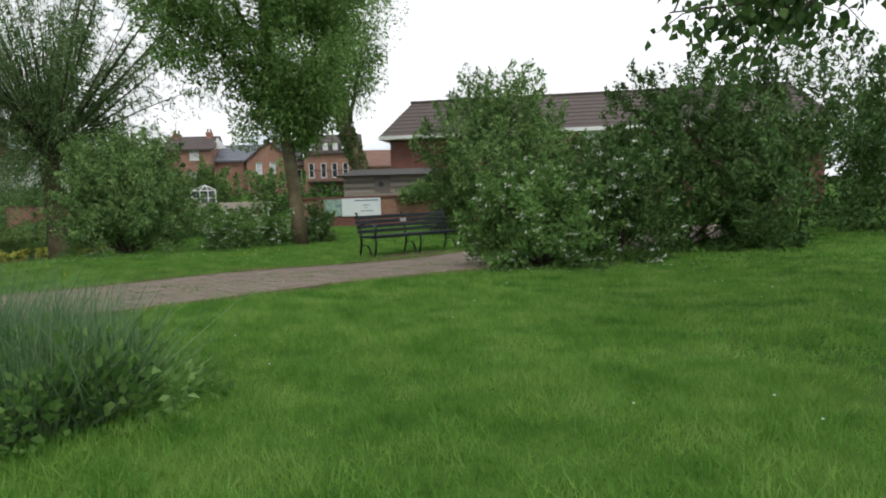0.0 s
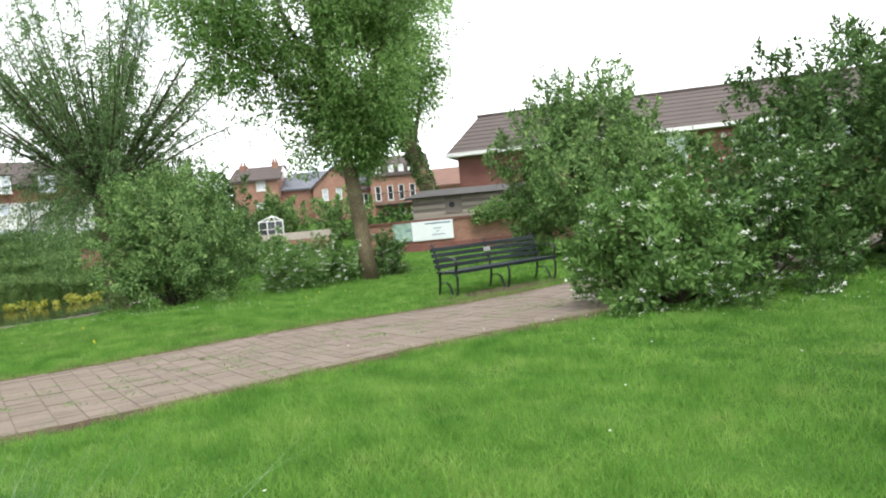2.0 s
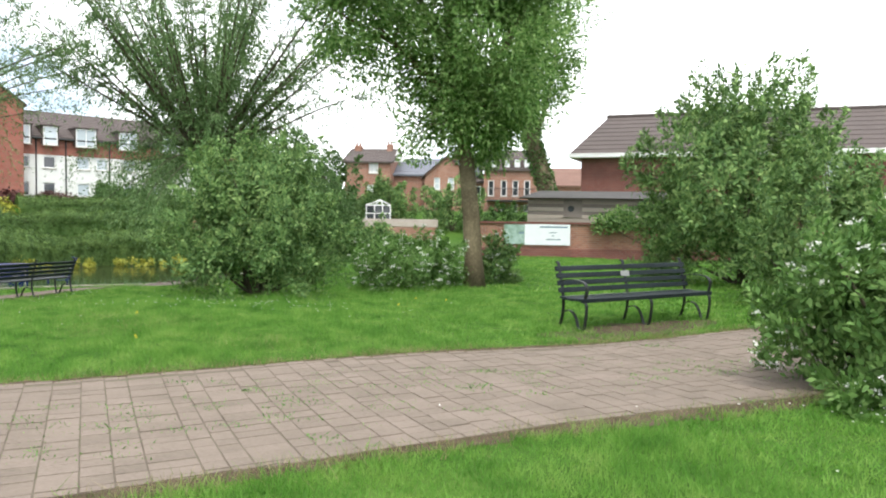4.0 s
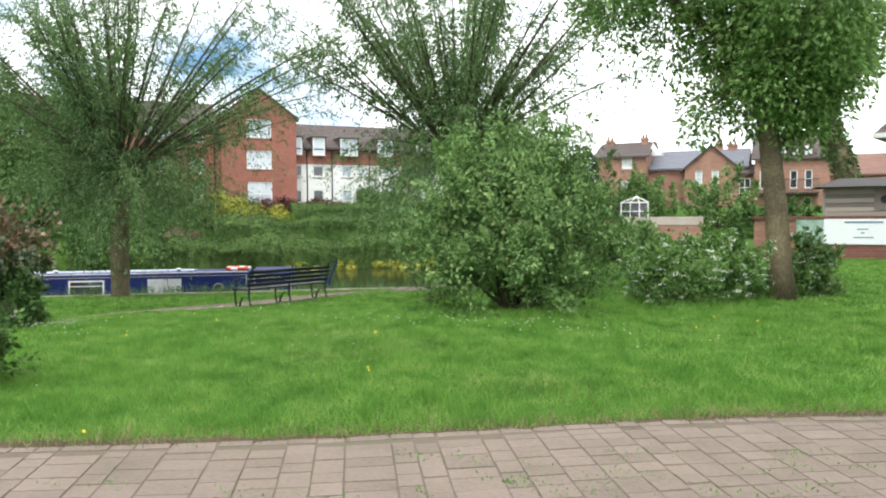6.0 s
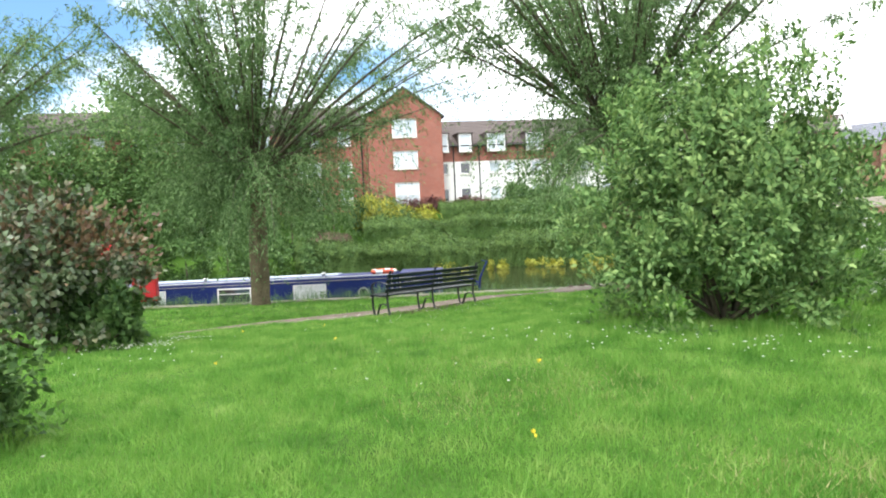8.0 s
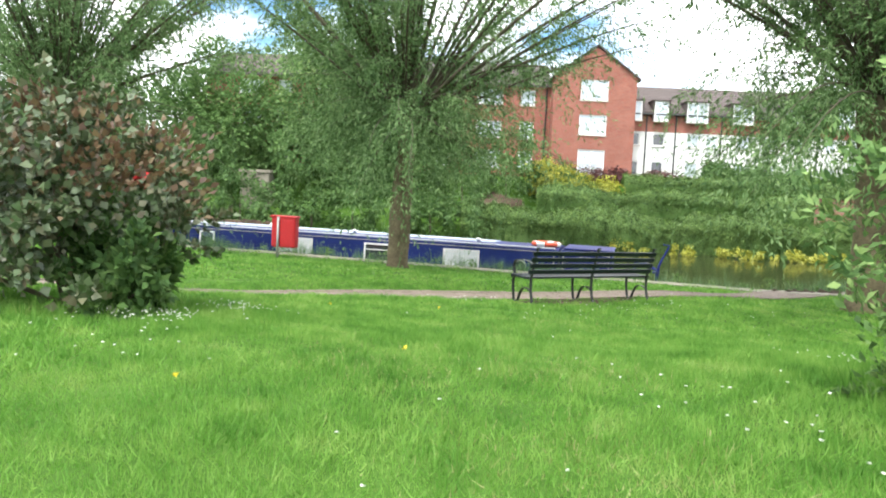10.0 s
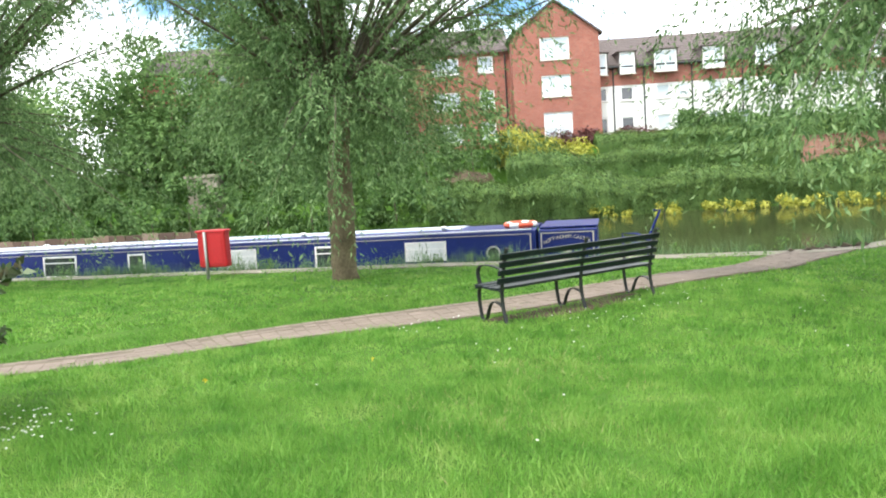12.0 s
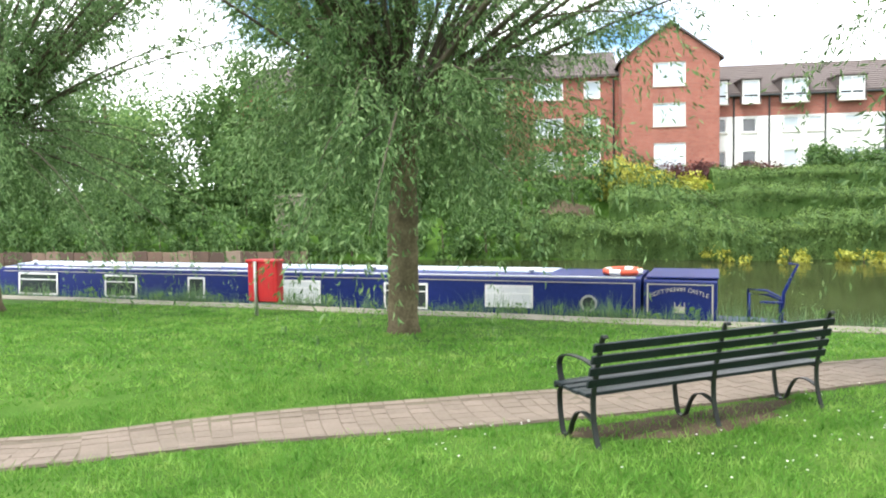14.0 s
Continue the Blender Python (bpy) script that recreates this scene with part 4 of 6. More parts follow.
def bench(at, label, plaque=False):
    """A slatted park seat on three bent-strap iron frames; local y is ahead of the sitter."""
    root = thing("park_bench", at, label, "bench", "park benches")
    half = 1.25
    for i in range(4):
        z, y = 0.505 + 0.095 * i, -0.235 - 0.028 * i
        m = pose(0, y, z, 16, 0, 0)
        part("back_slat", Build().block((-half, -0.014, -0.034), (half, 0.014, 0.034), 0.005, m), M_BENCH, root)
    for i, (y, z) in enumerate(((-0.17, 0.412), (-0.06, 0.405), (0.05, 0.408), (0.16, 0.414))):
        part("seat_slat", Build().block((-half, y - 0.046, z - 0.014), (half, y + 0.046, z + 0.014), 0.005), M_BENCH, root)
    part("front_slat", Build().block((-half, 0.205, 0.375), (half, 0.232, 0.43), 0.005), M_BENCH, root)
    for x in (-half + 0.07, 0.0, half - 0.07):
        b = Build()
        strap(b, [(-0.375, 0.868), (-0.352, 0.885), (-0.33, 0.85), (-0.275, 0.66), (-0.235, 0.5), (-0.215, 0.36), (-0.225, 0.2), (-0.27, 0.05), (-0.31, 0.0), (-0.36, 0.0)], x)
        part("rear_leg", b, M_IRON, root)
        b = Build()
        strap(b, [(0.2, 0.39), (0.245, 0.34), (0.245, 0.22), (0.225, 0.1), (0.2, 0.02), (0.15, 0.0), (0.1, 0.035), (0.06, 0.13), (0.0, 0.215), (-0.08, 0.245), (-0.15, 0.235), (-0.215, 0.21)], x)
        part("front_leg", b, M_IRON, root)
        b = Build()
        strap(b, [(-0.22, 0.385), (-0.05, 0.385), (0.21, 0.392)], x)
        part("seat_bearer", b, M_IRON, root)
    for x in (-half + 0.07, half - 0.07):
        b = Build()
        strap(b, [(-0.27, 0.62), (-0.12, 0.655), (0.06, 0.66), (0.2, 0.635), (0.25, 0.57), (0.24, 0.48), (0.215, 0.42), (0.215, 0.4)], x, 0.05)
        part("armrest", b, M_IRON, root)
    if plaque:
        part("plaque", Build().block((-0.08, -0.004, -0.04), (0.08, 0.004, 0.04), 0.002, pose(0.02, -0.28, 0.69, 16, 0, 0) @ pose(0, 0.022, 0)), M_STEEL, root, "small grey metal plaque")
    return root


def stand(x, y, ang, tilt=True):
    """A pose on the ground whose local x follows the slope."""
    c, s = math.cos(radians(ang)), math.sin(radians(ang))
    za, zb = gz(x - 1.1 * c, y - 1.1 * s), gz(x + 1.1 * c, y + 1.1 * s)
    return pose(x, y, (za + zb) / 2 + 0.005) @ Matrix.Rotation(radians(ang), 4, "Z") @ Matrix.Rotation(-math.atan2(zb - za, 2.2), 4, "Y")


B1 = (1.04, 15.7, 36.5)
B2 = (-12.2, 21.25, 80.0)
bench(stand(B1[0], B1[1], B1[2] + 180), "dark green slatted bench on black iron legs facing the path", True)
bench(stand(B2[0], B2[1], B2[2]), "dark green slatted bench on black iron legs facing the canal")
tagged(dabs("bare_soil_patch", [(B1[0] + 0.1, B1[1] - 0.35, 1.5, 0.55, radians(B1[2])), (0.4, 14.75, 0.9, 0.4, radians(34))], 0.012, M_SOIL), "worn bare soil under the path-side bench", "soil", kind="structure")
tagged(dabs("bare_soil_patch", [(B2[0] - 0.02, B2[1], 1.3, 0.42, radians(B2[2]))], 0.012, M_SOIL), "worn bare soil under the canal-side bench", "soil", kind="structure")

# ---- lifebuoy box on a post ----
at = pose(*canal(-5.94, 30.35, gz(*canal(-5.94, 30.35, 0)[:2])), 0, 0, 35.8)
box = thing("lifebuoy_housing", at, "red lifebuoy housing on a grey steel post at the bank", "lifebuoy box")
part("post", Build().tube([(0, -0.12, -0.2), (0, -0.12, 1.1)], 0.035, 10), M_STEEL, box, "galvanised post", smooth=True)
b = Build().block((-0.22, -0.08, 0.28), (0.48, 0.16, 1.1), 0.03)
part("housing", b, M_RED, box)
part("lid_rim", Build().block((-0.25, -0.1, 1.075), (0.51, 0.18, 1.13), 0.015), M_RED, box)
part("door_panel", Build().block((-0.14, -0.09, 0.36), (0.4, -0.07, 1.02), 0.006), M_RED, box)


# ---- narrowboat ----
BOAT = pose(-20.088, 27.427, -0.108, 0, 0, 35.8) @ Matrix.Scale(1.065, 4)
boat = thing("narrowboat", BOAT, "long dark blue narrowboat moored along the bank", "boat")


def profile(b, rows, x0, x1, steps=1, taper=None):
    """Extrude a cross-section (y, z) along x."""
    n = len(rows)
    p = []
    for k in range(steps + 1):
        x = x0 + (x1 - x0) * k / steps
        s = taper(x) if taper else 1.0
        p += [(x, 1.05 + (y - 1.05) * s, z) for y, z in rows]
    f = [(k * n + i, k * n + (i + 1) % n, (k + 1) * n + (i + 1) % n, (k + 1) * n + i) for k in range(steps) for i in range(n)]
    f += [tuple(range(n - 1, -1, -1)), tuple(steps * n + i for i in range(n))]
    b.add(p, f)


hull = Build()
profile(hull, [(-0.06, -0.99), (-0.06, -1.03), (0.0, -1.06), (0.02, -1.55), (2.08, -1.55), (2.1, -1.06), (2.16, -1.03), (2.16, -0.99)], -19.6, 4.5, 48,
        lambda x: (1 - 0.97 * max(0, (-17.0 - x) / 2.6) ** 2) * (1 - 0.85 * max(0, (x - 3.2) / 1.3) ** 3))
part("hull", hull, M_BLUE, boat, "dark blue steel hull")
cabin = Build()
profile(cabin, [(0.03, -1.0), (0.1, 0.0), (0.13, 0.035), (0.5, 0.06), (1.05, 0.07), (1.6, 0.06), (1.97, 0.035), (2.0, 0.0), (2.07, -1.0)], -16.6, 1.3)
part("cabin", cabin, M_BLUE, boat, "glossy dark blue cabin side")
aft = Build()
profile(aft, [(0.03, -1.0), (0.1, -0.01), (0.13, 0.025), (1.05, 0.055), (1.97, 0.025), (2.0, -0.01), (2.07, -1.0)], 1.36, 2.75)
part("engine_room", aft, M_BLUE, boat, "dark blue stern cabin")
part("stern_hatch", Build().block((1.4, 0.2, 0.045), (2.78, 1.9, 0.085), 0.015), M_BLUE, boat, "sliding stern hatch")
roof = Build()
profile(roof, [(0.78, 0.06), (0.785, 0.086), (1.05, 0.09), (1.6, 0.081), (1.9, 0.062), (1.905, 0.035)], -16.7, -0.65)
part("roof_deck", roof, M_ROOF, boat, "pale grey-white painted roof")


def side_y(z):
    return 0.03 + 0.07 * (z + 0.86) / 0.99


def on_side(x0, x1, z0, z1, d0, d1, b):
    """A slab lying on the sloping cabin side, from d0 to d1 proud of it."""
    p = []
    for d in (d0, d1):
        p += [(x0, side_y(z0) - d, z0), (x1, side_y(z0) - d, z0), (x1, side_y(z1) - d, z1), (x0, side_y(z1) - d, z1)]
    b.add(p, [(0, 1, 2, 3), (7, 6, 5, 4), (0, 4, 5, 1), (1, 5, 6, 2), (2, 6, 7, 3), (3, 7, 4, 0)])
    return b


for x0, x1, za, zb, mat in ((-15.81, -14.34, -0.7, -0.09, M_PANE_DARK), (-12.66, -11.57, -0.69, -0.10, M_PANE_DARK), (-9.92, -9.39, -0.66, -0.12, M_PANE_DARK), (-7.16, -6.06, -0.68, -0.13, M_BLIND), (-4.4, -3.32, -0.72, -0.14, M_PANE_DARK), (-1.98, -0.92, -0.62, -0.14, M_BLIND)):
    w = part("window", on_side(x0, x1, za, za + 0.045, 0.0, 0.022, on_side(x0, x1, zb - 0.045, zb, 0.0, 0.022, on_side(x0, x0 + 0.045, za + 0.045, zb - 0.045, 0.0, 0.022, on_side(x1 - 0.045, x1, za + 0.045, zb - 0.045, 0.0, 0.022, Build())))), M_WHITE, boat, "white window frame")
    part("pane", on_side(x0 + 0.045, x1 - 0.045, za + 0.045, zb - 0.045, 0.002, 0.007, Build()), mat, w, "pale blind behind glass" if mat is M_BLIND else "dark glass")
    if x1 - x0 > 0.7:
        part("glazing_bar", on_side(x0 + 0.05, x1 - 0.05, zb - 0.2, zb - 0.172, 0.0, 0.018, Build()), M_WHITE, w)
for x0, x1, z0, z1 in ((-16.4, 1.2, -0.06, -0.043), (1.16, 1.19, -0.75, -0.064), (1.42, 2.68, -0.065, -0.045), (1.42, 1.45, -0.75, -0.069), (2.65, 2.68, -0.75, -0.069), (-16.4, 1.2, -0.845, -0.83)):
    part("coach_line", on_side(x0, x1, z0, z1, 0.001, 0.004, Build()), M_CREAM, boat, "thin cream painted line")
ring = Build()
for k in range(24):
    t0, t1 = 2 * math.pi * k / 24, 2 * math.pi * (k + 1) / 24
    for ra, rb in ((0.13, 0.175),):
        q = [(0.26 + r * math.cos(t), side_y(-0.48 + r * math.sin(t)) - d, -0.48 + r * math.sin(t)) for d in (0.002, 0.025) for t, r in ((t0, ra), (t1, ra), (t1, rb), (t0, rb))]
        ring.add(q, [(0, 1, 2, 3), (7, 6, 5, 4), (2, 6, 7, 3), (0, 4, 5, 1)])
port = part("porthole", ring, M_STEEL, boat, "round brass-rimmed porthole")
b = Build()
b.add([(0.26 + 0.135 * math.cos(2 * math.pi * k / 24), side_y(-0.48 + 0.135 * math.sin(2 * math.pi * k / 24)) - 0.004, -0.48 + 0.135 * math.sin(2 * math.pi * k / 24)) for k in range(24)], [tuple(range(23, -1, -1))])
part("porthole_glass", b, M_PANE_DARK, port)


def letters(text, size, place, mat, parent, name="lettering", label=""):
    """Raised lettering in the built-in font; place(i, n) gives each letter's pose."""
    b = Build()
    for i, ch in enumerate(text):
        if ch == " ":
            continue
        cu = bpy.data.curves.new("letter", "FONT")
        cu.body, cu.size, cu.align_x, cu.extrude = ch, size, "CENTER", 0.002
        ob = bpy.data.objects.new("letter", cu)
        scene.collection.objects.link(ob)
        bpy.context.view_layer.update()
        me = bpy.data.meshes.new_from_object(ob.evaluated_get(bpy.context.evaluated_depsgraph_get()))
        m = place(i, len(text))
        b.add([m @ v.co for v in me.vertices], [tuple(p.vertices) for p in me.polygons])
        bpy.data.objects.remove(ob)
        bpy.data.meshes.remove(me)
        bpy.data.curves.remove(cu)
    return part(name, b, mat, parent, label)


def arch(i, n):
    t = (i + 0.5) / n * 2 - 1
    z = -0.19 - 0.13 * t * t
    return pose(2.05 + 0.54 * t, side_y(z) - 0.005, z, 86, 0, 0) @ Matrix.Rotation(-0.26 * t * 1.2, 4, "Z")


letters("NOTTINGHAM CASTLE", 0.115, arch, M_CREAM, boat, label="cream lettering in an arch on the stern panel")
b = Build()
for x0, x1, z0, z1 in ((1.97, 2.13, -0.62, -0.49), (1.95, 1.966, -0.62, -0.41), (2.134, 2.15, -0.62, -0.41), (2.03, 2.07, -0.486, -0.45)):
    on_side(x0, x1, z0, z1, 0.001, 0.005, b)
part("castle_emblem", b, M_CREAM, boat, "small pale painted tower emblem")
for x, y in ((-16.0, 0.8), (-13.4, 1.1), (-10.8, 0.7), (-8.0, 1.2), (-5.0, 0.8), (-1.1, 0.7)):
    b = Build().tube([(x, y, 0.06), (x, y, 0.12), (x, y, 0.125), (x, y, 0.155), (x, y, 0.18)], [0.05, 0.05, 0.1, 0.095, 0.03], 14)
    part("roof_vent", b, M_WHITE, boat, "white mushroom vent", smooth=True)
part("pole", Build().tube([(-14.5, 0.45, 0.1), (-9.2, 0.5, 0.1)], 0.025, 8), M_WHITE, boat, "pale boat pole on the roof", smooth=True)
part("handrail", Build().tube([(-16.4, 0.13, 0.055), (1.2, 0.13, 0.055)], 0.016, 8), M_WHITE, boat, smooth=True)
part("tiller", Build().tube([(3.95, 1.05, -0.95), (4.0, 1.05, -0.3), (4.15, 1.05, 0.05), (4.25, 1.05, 0.28), (4.08, 1.05, 0.3)], [0.04, 0.035, 0.03, 0.028, 0.02], 10), M_BLUE, boat, "blue swan-neck tiller", smooth=True)
b = Build()
for pts in ([(3.35, 0.7, -1.0), (3.35, 0.7, -0.28), (3.7, 0.7, -0.3), (3.95, 0.8, -0.42), (3.95, 0.8, -1.0)], [(3.35, 1.4, -1.0), (3.35, 1.4, -0.28), (3.7, 1.4, -0.3), (3.95, 1.3, -0.42), (3.95, 1.3, -1.0)], [(3.55, 0.72, -0.45), (3.95, 0.78, -0.46)]):
    b.tube(pts, 0.025, 8)
part("stern_rail", b, M_BLUE, boat, "blue tubular stern rail", smooth=True)
buoy_at = boat.matrix_basis @ pose(0.87, 0.75, 0.13)
buoy = thing("lifebuoy", buoy_at, "red and white lifebuoy lying on the boat roof", "lifebuoy")
for q in range(4):
    for mat, a0, a1 in ((M_ORANGE, 0.0, 0.62), (M_WHITE, 0.62, 1.0)):
        pts = [(0.36 * math.cos((q + a0 + (a1 - a0) * k / 7) * math.pi / 2), 0.36 * math.sin((q + a0 + (a1 - a0) * k / 7) * math.pi / 2), 0) for k in range(8)]
        part("ring_section", Build().tube(pts, 0.065, 10), mat, buoy, "red ring section" if mat is M_ORANGE else "white band", smooth=True)


# ---- buildings ----
def wall_panel(b, x0, x1, z0, z1, y, depth, holes=(), gable=None):
    """A wall facing -y with openings through it; gable: (x, z) of an apex above."""
    xs = sorted({x0, x1, *[v for h in holes for v in h[:2]]})
    zs = sorted({z0, z1, *[v for h in holes for v in h[2:4]]})
    for i in range(len(xs) - 1):
        for j in range(len(zs) - 1):
            cx, cz = (xs[i] + xs[i + 1]) / 2, (zs[j] + zs[j + 1]) / 2
            if any(h[0] < cx < h[1] and h[2] < cz < h[3] for h in holes):
                continue
            b.add([(xs[i], y, zs[j]), (xs[i + 1], y, zs[j]), (xs[i + 1], y, zs[j + 1]), (xs[i], y, zs[j + 1])], [(0, 1, 2, 3)])
            b.add([(xs[i], y + depth, zs[j]), (xs[i + 1], y + depth, zs[j]), (xs[i + 1], y + depth, zs[j + 1]), (xs[i], y + depth, zs[j + 1])], [(3, 2, 1, 0)])
    for h in [*holes, (x0, x1, z0, z1)]:
        a, c, d, e = h[:4]
        b.add([(a, y, d), (c, y, d), (c, y, e), (a, y, e), (a, y + depth, d), (c, y + depth, d), (c, y + depth, e), (a, y + depth, e)],
              [(0, 4, 5, 1), (1, 5, 6, 2), (2, 6, 7, 3), (3, 7, 4, 0)])
    if gable:
        gx_, gz_ = gable
        b.add([(x0, y, z1), (x1, y, z1), (gx_, y, gz_), (x0, y + depth, z1), (x1, y + depth, z1), (gx_, y + depth, gz_)], [(0, 1, 2), (5, 4, 3), (1, 4, 5, 2), (0, 2, 5, 3)])
    return b


def add_window(parent, x0, x1, z0, z1, y, bars=1, rails=0, pane=None, frame_mat=None, fw=0.07):
    """A framed window set 6 cm into an opening, with each pane a piece of its own."""
    f = Build()
    yy0, yy1 = y + 0.05, y + 0.12
    f.box((x0, yy0, z0), (x1, yy1, z0 + fw)).box((x0, yy0, z1 - fw), (x1, yy1, z1)).box((x0, yy0, z0 + fw), (x0 + fw, yy1, z1 - fw)).box((x1 - fw, yy0, z0 + fw), (x1, yy1, z1 - fw))
    w = part("window", f, frame_mat or M_WHITE, parent, "white framed window")
    for k in range(bars):
        xm = x0 + (x1 - x0) * (k + 1) / (bars + 1)
        part("mullion", Build().box((xm - fw * 0.45, yy0 + 0.004, z0 + fw), (xm + fw * 0.45, yy1 - 0.004, z1 - fw)), frame_mat or M_WHITE, w)
    for k in range(rails):
        zm = z0 + (z1 - z0) * (k + 1) / (rails + 1)
        part("transom", Build().box((x0 + fw, yy0 + 0.008, zm - fw * 0.4), (x1 - fw, yy1 - 0.008, zm + fw * 0.4)), frame_mat or M_WHITE, w)
    for k in range(bars + 1):
        a, c = x0 + (x1 - x0) * k / (bars + 1), x0 + (x1 - x0) * (k + 1) / (bars + 1)
        part("pane", Build().box((a + fw * 0.5, yy1 - 0.03, z0 + fw * 0.9), (c - fw * 0.5, yy1 - 0.02, z1 - fw * 0.9)), pane or M_PANE, w)
    part("sill", Build().box((x0 - 0.06, y - 0.06, z0 - 0.07), (x1 + 0.06, y + 0.06, z0 - 0.003)), M_CREAM, w)
    return w


def pitched(b, x0, x1, y0, y1, z_eave, z_ridge, over=0.25, t=0.12):
    """Two roof slopes with the ridge along x."""
    ym = (y0 + y1) / 2
    k = (z_ridge - z_eave) / (ym - y0)
    for ya, yb in ((y0 - over, ym), (y1 + over, ym)):
        za, zb = z_eave - k * over, z_ridge
        p = [(x0 - over, ya, za), (x1 + over, ya, za), (x1 + over, yb, zb), (x0 - over, yb, zb)]
        p += [(x, y, z + t) for x, y, z in p]
        b.add(p, [(0, 3, 2, 1), (4, 5, 6, 7), (0, 1, 5, 4), (1, 2, 6, 5), (2, 3, 7, 6), (3, 0, 4, 7)])
    return b


def courses(roof, mat, x0, x1, y0, ym, z_eave, z_ridge, over, row=0.3, lift=0.125):
    """Courses of tiles as thin overlapping strips on the slope that faces -y."""
    k = (z_ridge - z_eave) / (ym - y0)
    ln = math.hypot(ym - y0 + over, z_ridge - z_eave + k * over)
    n = int(ln / row)
    for i in range(n):
        a, c = i / n, (i + 1) / n
        ya, yb = y0 - over + (ym - y0 + over) * a, y0 - over + (ym - y0 + over) * c
        za, zb = z_eave - k * over + (z_ridge - z_eave + k * over) * a + lift, z_eave - k * over + (z_ridge - z_eave + k * over) * c + lift
        part("tile_course", Build().add([(x0, ya, za + 0.03), (x1, ya, za + 0.03), (x1, yb, zb + 0.005), (x0, yb, zb + 0.005), (x0, ya, za), (x1, ya, za)], [(0, 1, 2, 3), (4, 5, 1, 0)]), mat, roof)
    return roof


# apartments across the canal; local x runs along the front, -y faces the water
APT = pose(-36.4, 49.0, 0, 0, 0, 48)
apt = thing("apartment_building", APT, "three-storey red brick apartment building with white windows and gabled bay", "apartment building")
Z0 = 1.6
bay = [(0.04, 1.8, 7.62, 8.93), (0.04, 1.8, 5.41, 6.69), (0.07, 1.81, 2.75, 4.47)]
part("bay_wall", wall_panel(Build(), -1.68, 3.6, Z0, 9.15, 0, 0.3, bay), M_BRICK_APT, apt)
part("gable", Build().add([(-1.68, 0, 9.153), (3.6, 0, 9.153), (0.97, 0, 10.98), (-1.68, 0.3, 9.153), (3.6, 0.3, 9.153), (0.97, 0.3, 10.98)], [(0, 1, 2), (5, 4, 3), (1, 4, 5, 2), (0, 2, 5, 3), (0, 3, 4, 1)]), M_BRICK_APT, apt)
part("bay_side", Build().box((-1.68, 0.304, Z0), (-1.4, 4.5, 9.15)), M_BRICK_APT, apt)
part("bay_side", Build().box((3.32, 0.304, Z0), (3.6, 4.5, 9.15)), M_BRICK_APT, apt)
b = Build()
for xa, xb, s in ((-1.9, 0.97, 1), (3.82, 0.97, -1)):
    p = [(xa, -0.15, 8.95), (xb, -0.15, 11.06), (xb, 9, 11.06), (xa, 9, 8.95)]
    p += [(x, y, z + 0.12) for x, y, z in p]
    b.add(p, [(0, 3, 2, 1), (4, 5, 6, 7), (0, 1, 5, 4), (1, 2, 6, 5), (2, 3, 7, 6), (3, 0, 4, 7)])
part("bay_roof", b, M_TILE, apt, "dark brown tiles")
for i, (a, c, d, e) in enumerate(bay):
    add_window(apt, a, c, d, e, 0.0, bars=1, rails=1 if i == 2 else 0)
# added backing sheet, the unlit room's shade painted into its colour
part("interior_wall", Build().box((-1.4, 0.8, Z0), (3.3, 0.9, 9.1)), M_ROOM_SHADE, apt)
lw = []
for x, w in ((-3.7, 0.95), (-6.6, 1.7), (-9.3, 0.95), (-12.0, 1.7), (-14.7, 0.95), (-17.4, 1.7), (-20.1, 0.95), (-22.8, 1.7)):
    for d, e in ((3.05, 4.25), (5.1, 6.2), (7.3, 8.3)):
        lw.append((x, x + w, d, e))
part("west_wall", wall_panel(Build(), -25.0, -1.69, Z0, 8.6, 1.6, 0.3, lw), M_BRICK_APT, apt)
for a, c, d, e in lw:
    add_window(apt, a, c, d, e, 1.6, bars=1 if c - a > 1.2 else 0)
courses(part("west_roof", pitched(Build(), -25.0, -1.9, 1.6, 10.5, 8.6, 10.6), M_TILE, apt, "dark brown tiles"), M_TILE, -25.2, -1.9, 1.6, 6.05, 8.6, 10.6, 0.25)
# near-black sheet as room shade behind the windows, plus the end wall
part("west_back", Build().box((-24.8, 2.6, Z0), (-1.7, 2.7, 8.6)).box((-25.0, 1.9, Z0), (-24.7, 10.5, 8.6)), M_ROOM_SHADE, apt)
rw, dorm = [], [(3.66, 4.15), (4.95, 5.85), (7.05, 8.4), (10.0, 11.3), (13.2, 14.5), (16.4, 17.7), (19.5, 20.8)]
for x, w in ((3.66, 0.5), (5.0, 0.8), (7.2, 0.85), (8.5, 0.8), (10.4, 0.85), (12.2, 0.8), (14.2, 0.85), (16.0, 0.8), (18.0, 0.85), (20.0, 0.8)):
    rw += [(x, x + w, 4.95, 5.78), (x, x + w, 3.0, 3.95)]
part("east_wall", wall_panel(Build(), 3.61, 22.5, Z0, 5.86, 0.9, 0.3, rw), M_RENDER, apt, "white rendered wall")
part("east_upper_wall", wall_panel(Build(), 3.61, 22.5, 5.864, 7.05, 0.9, 0.3, [(a, c, 6.55, 7.05) for a, c in dorm]), M_BRICK_APT, apt)
for a, c, d, e in rw:
    add_window(apt, a, c, d, e, 0.9, bars=0, pane=M_PANE_DARK if a < 6 else None)
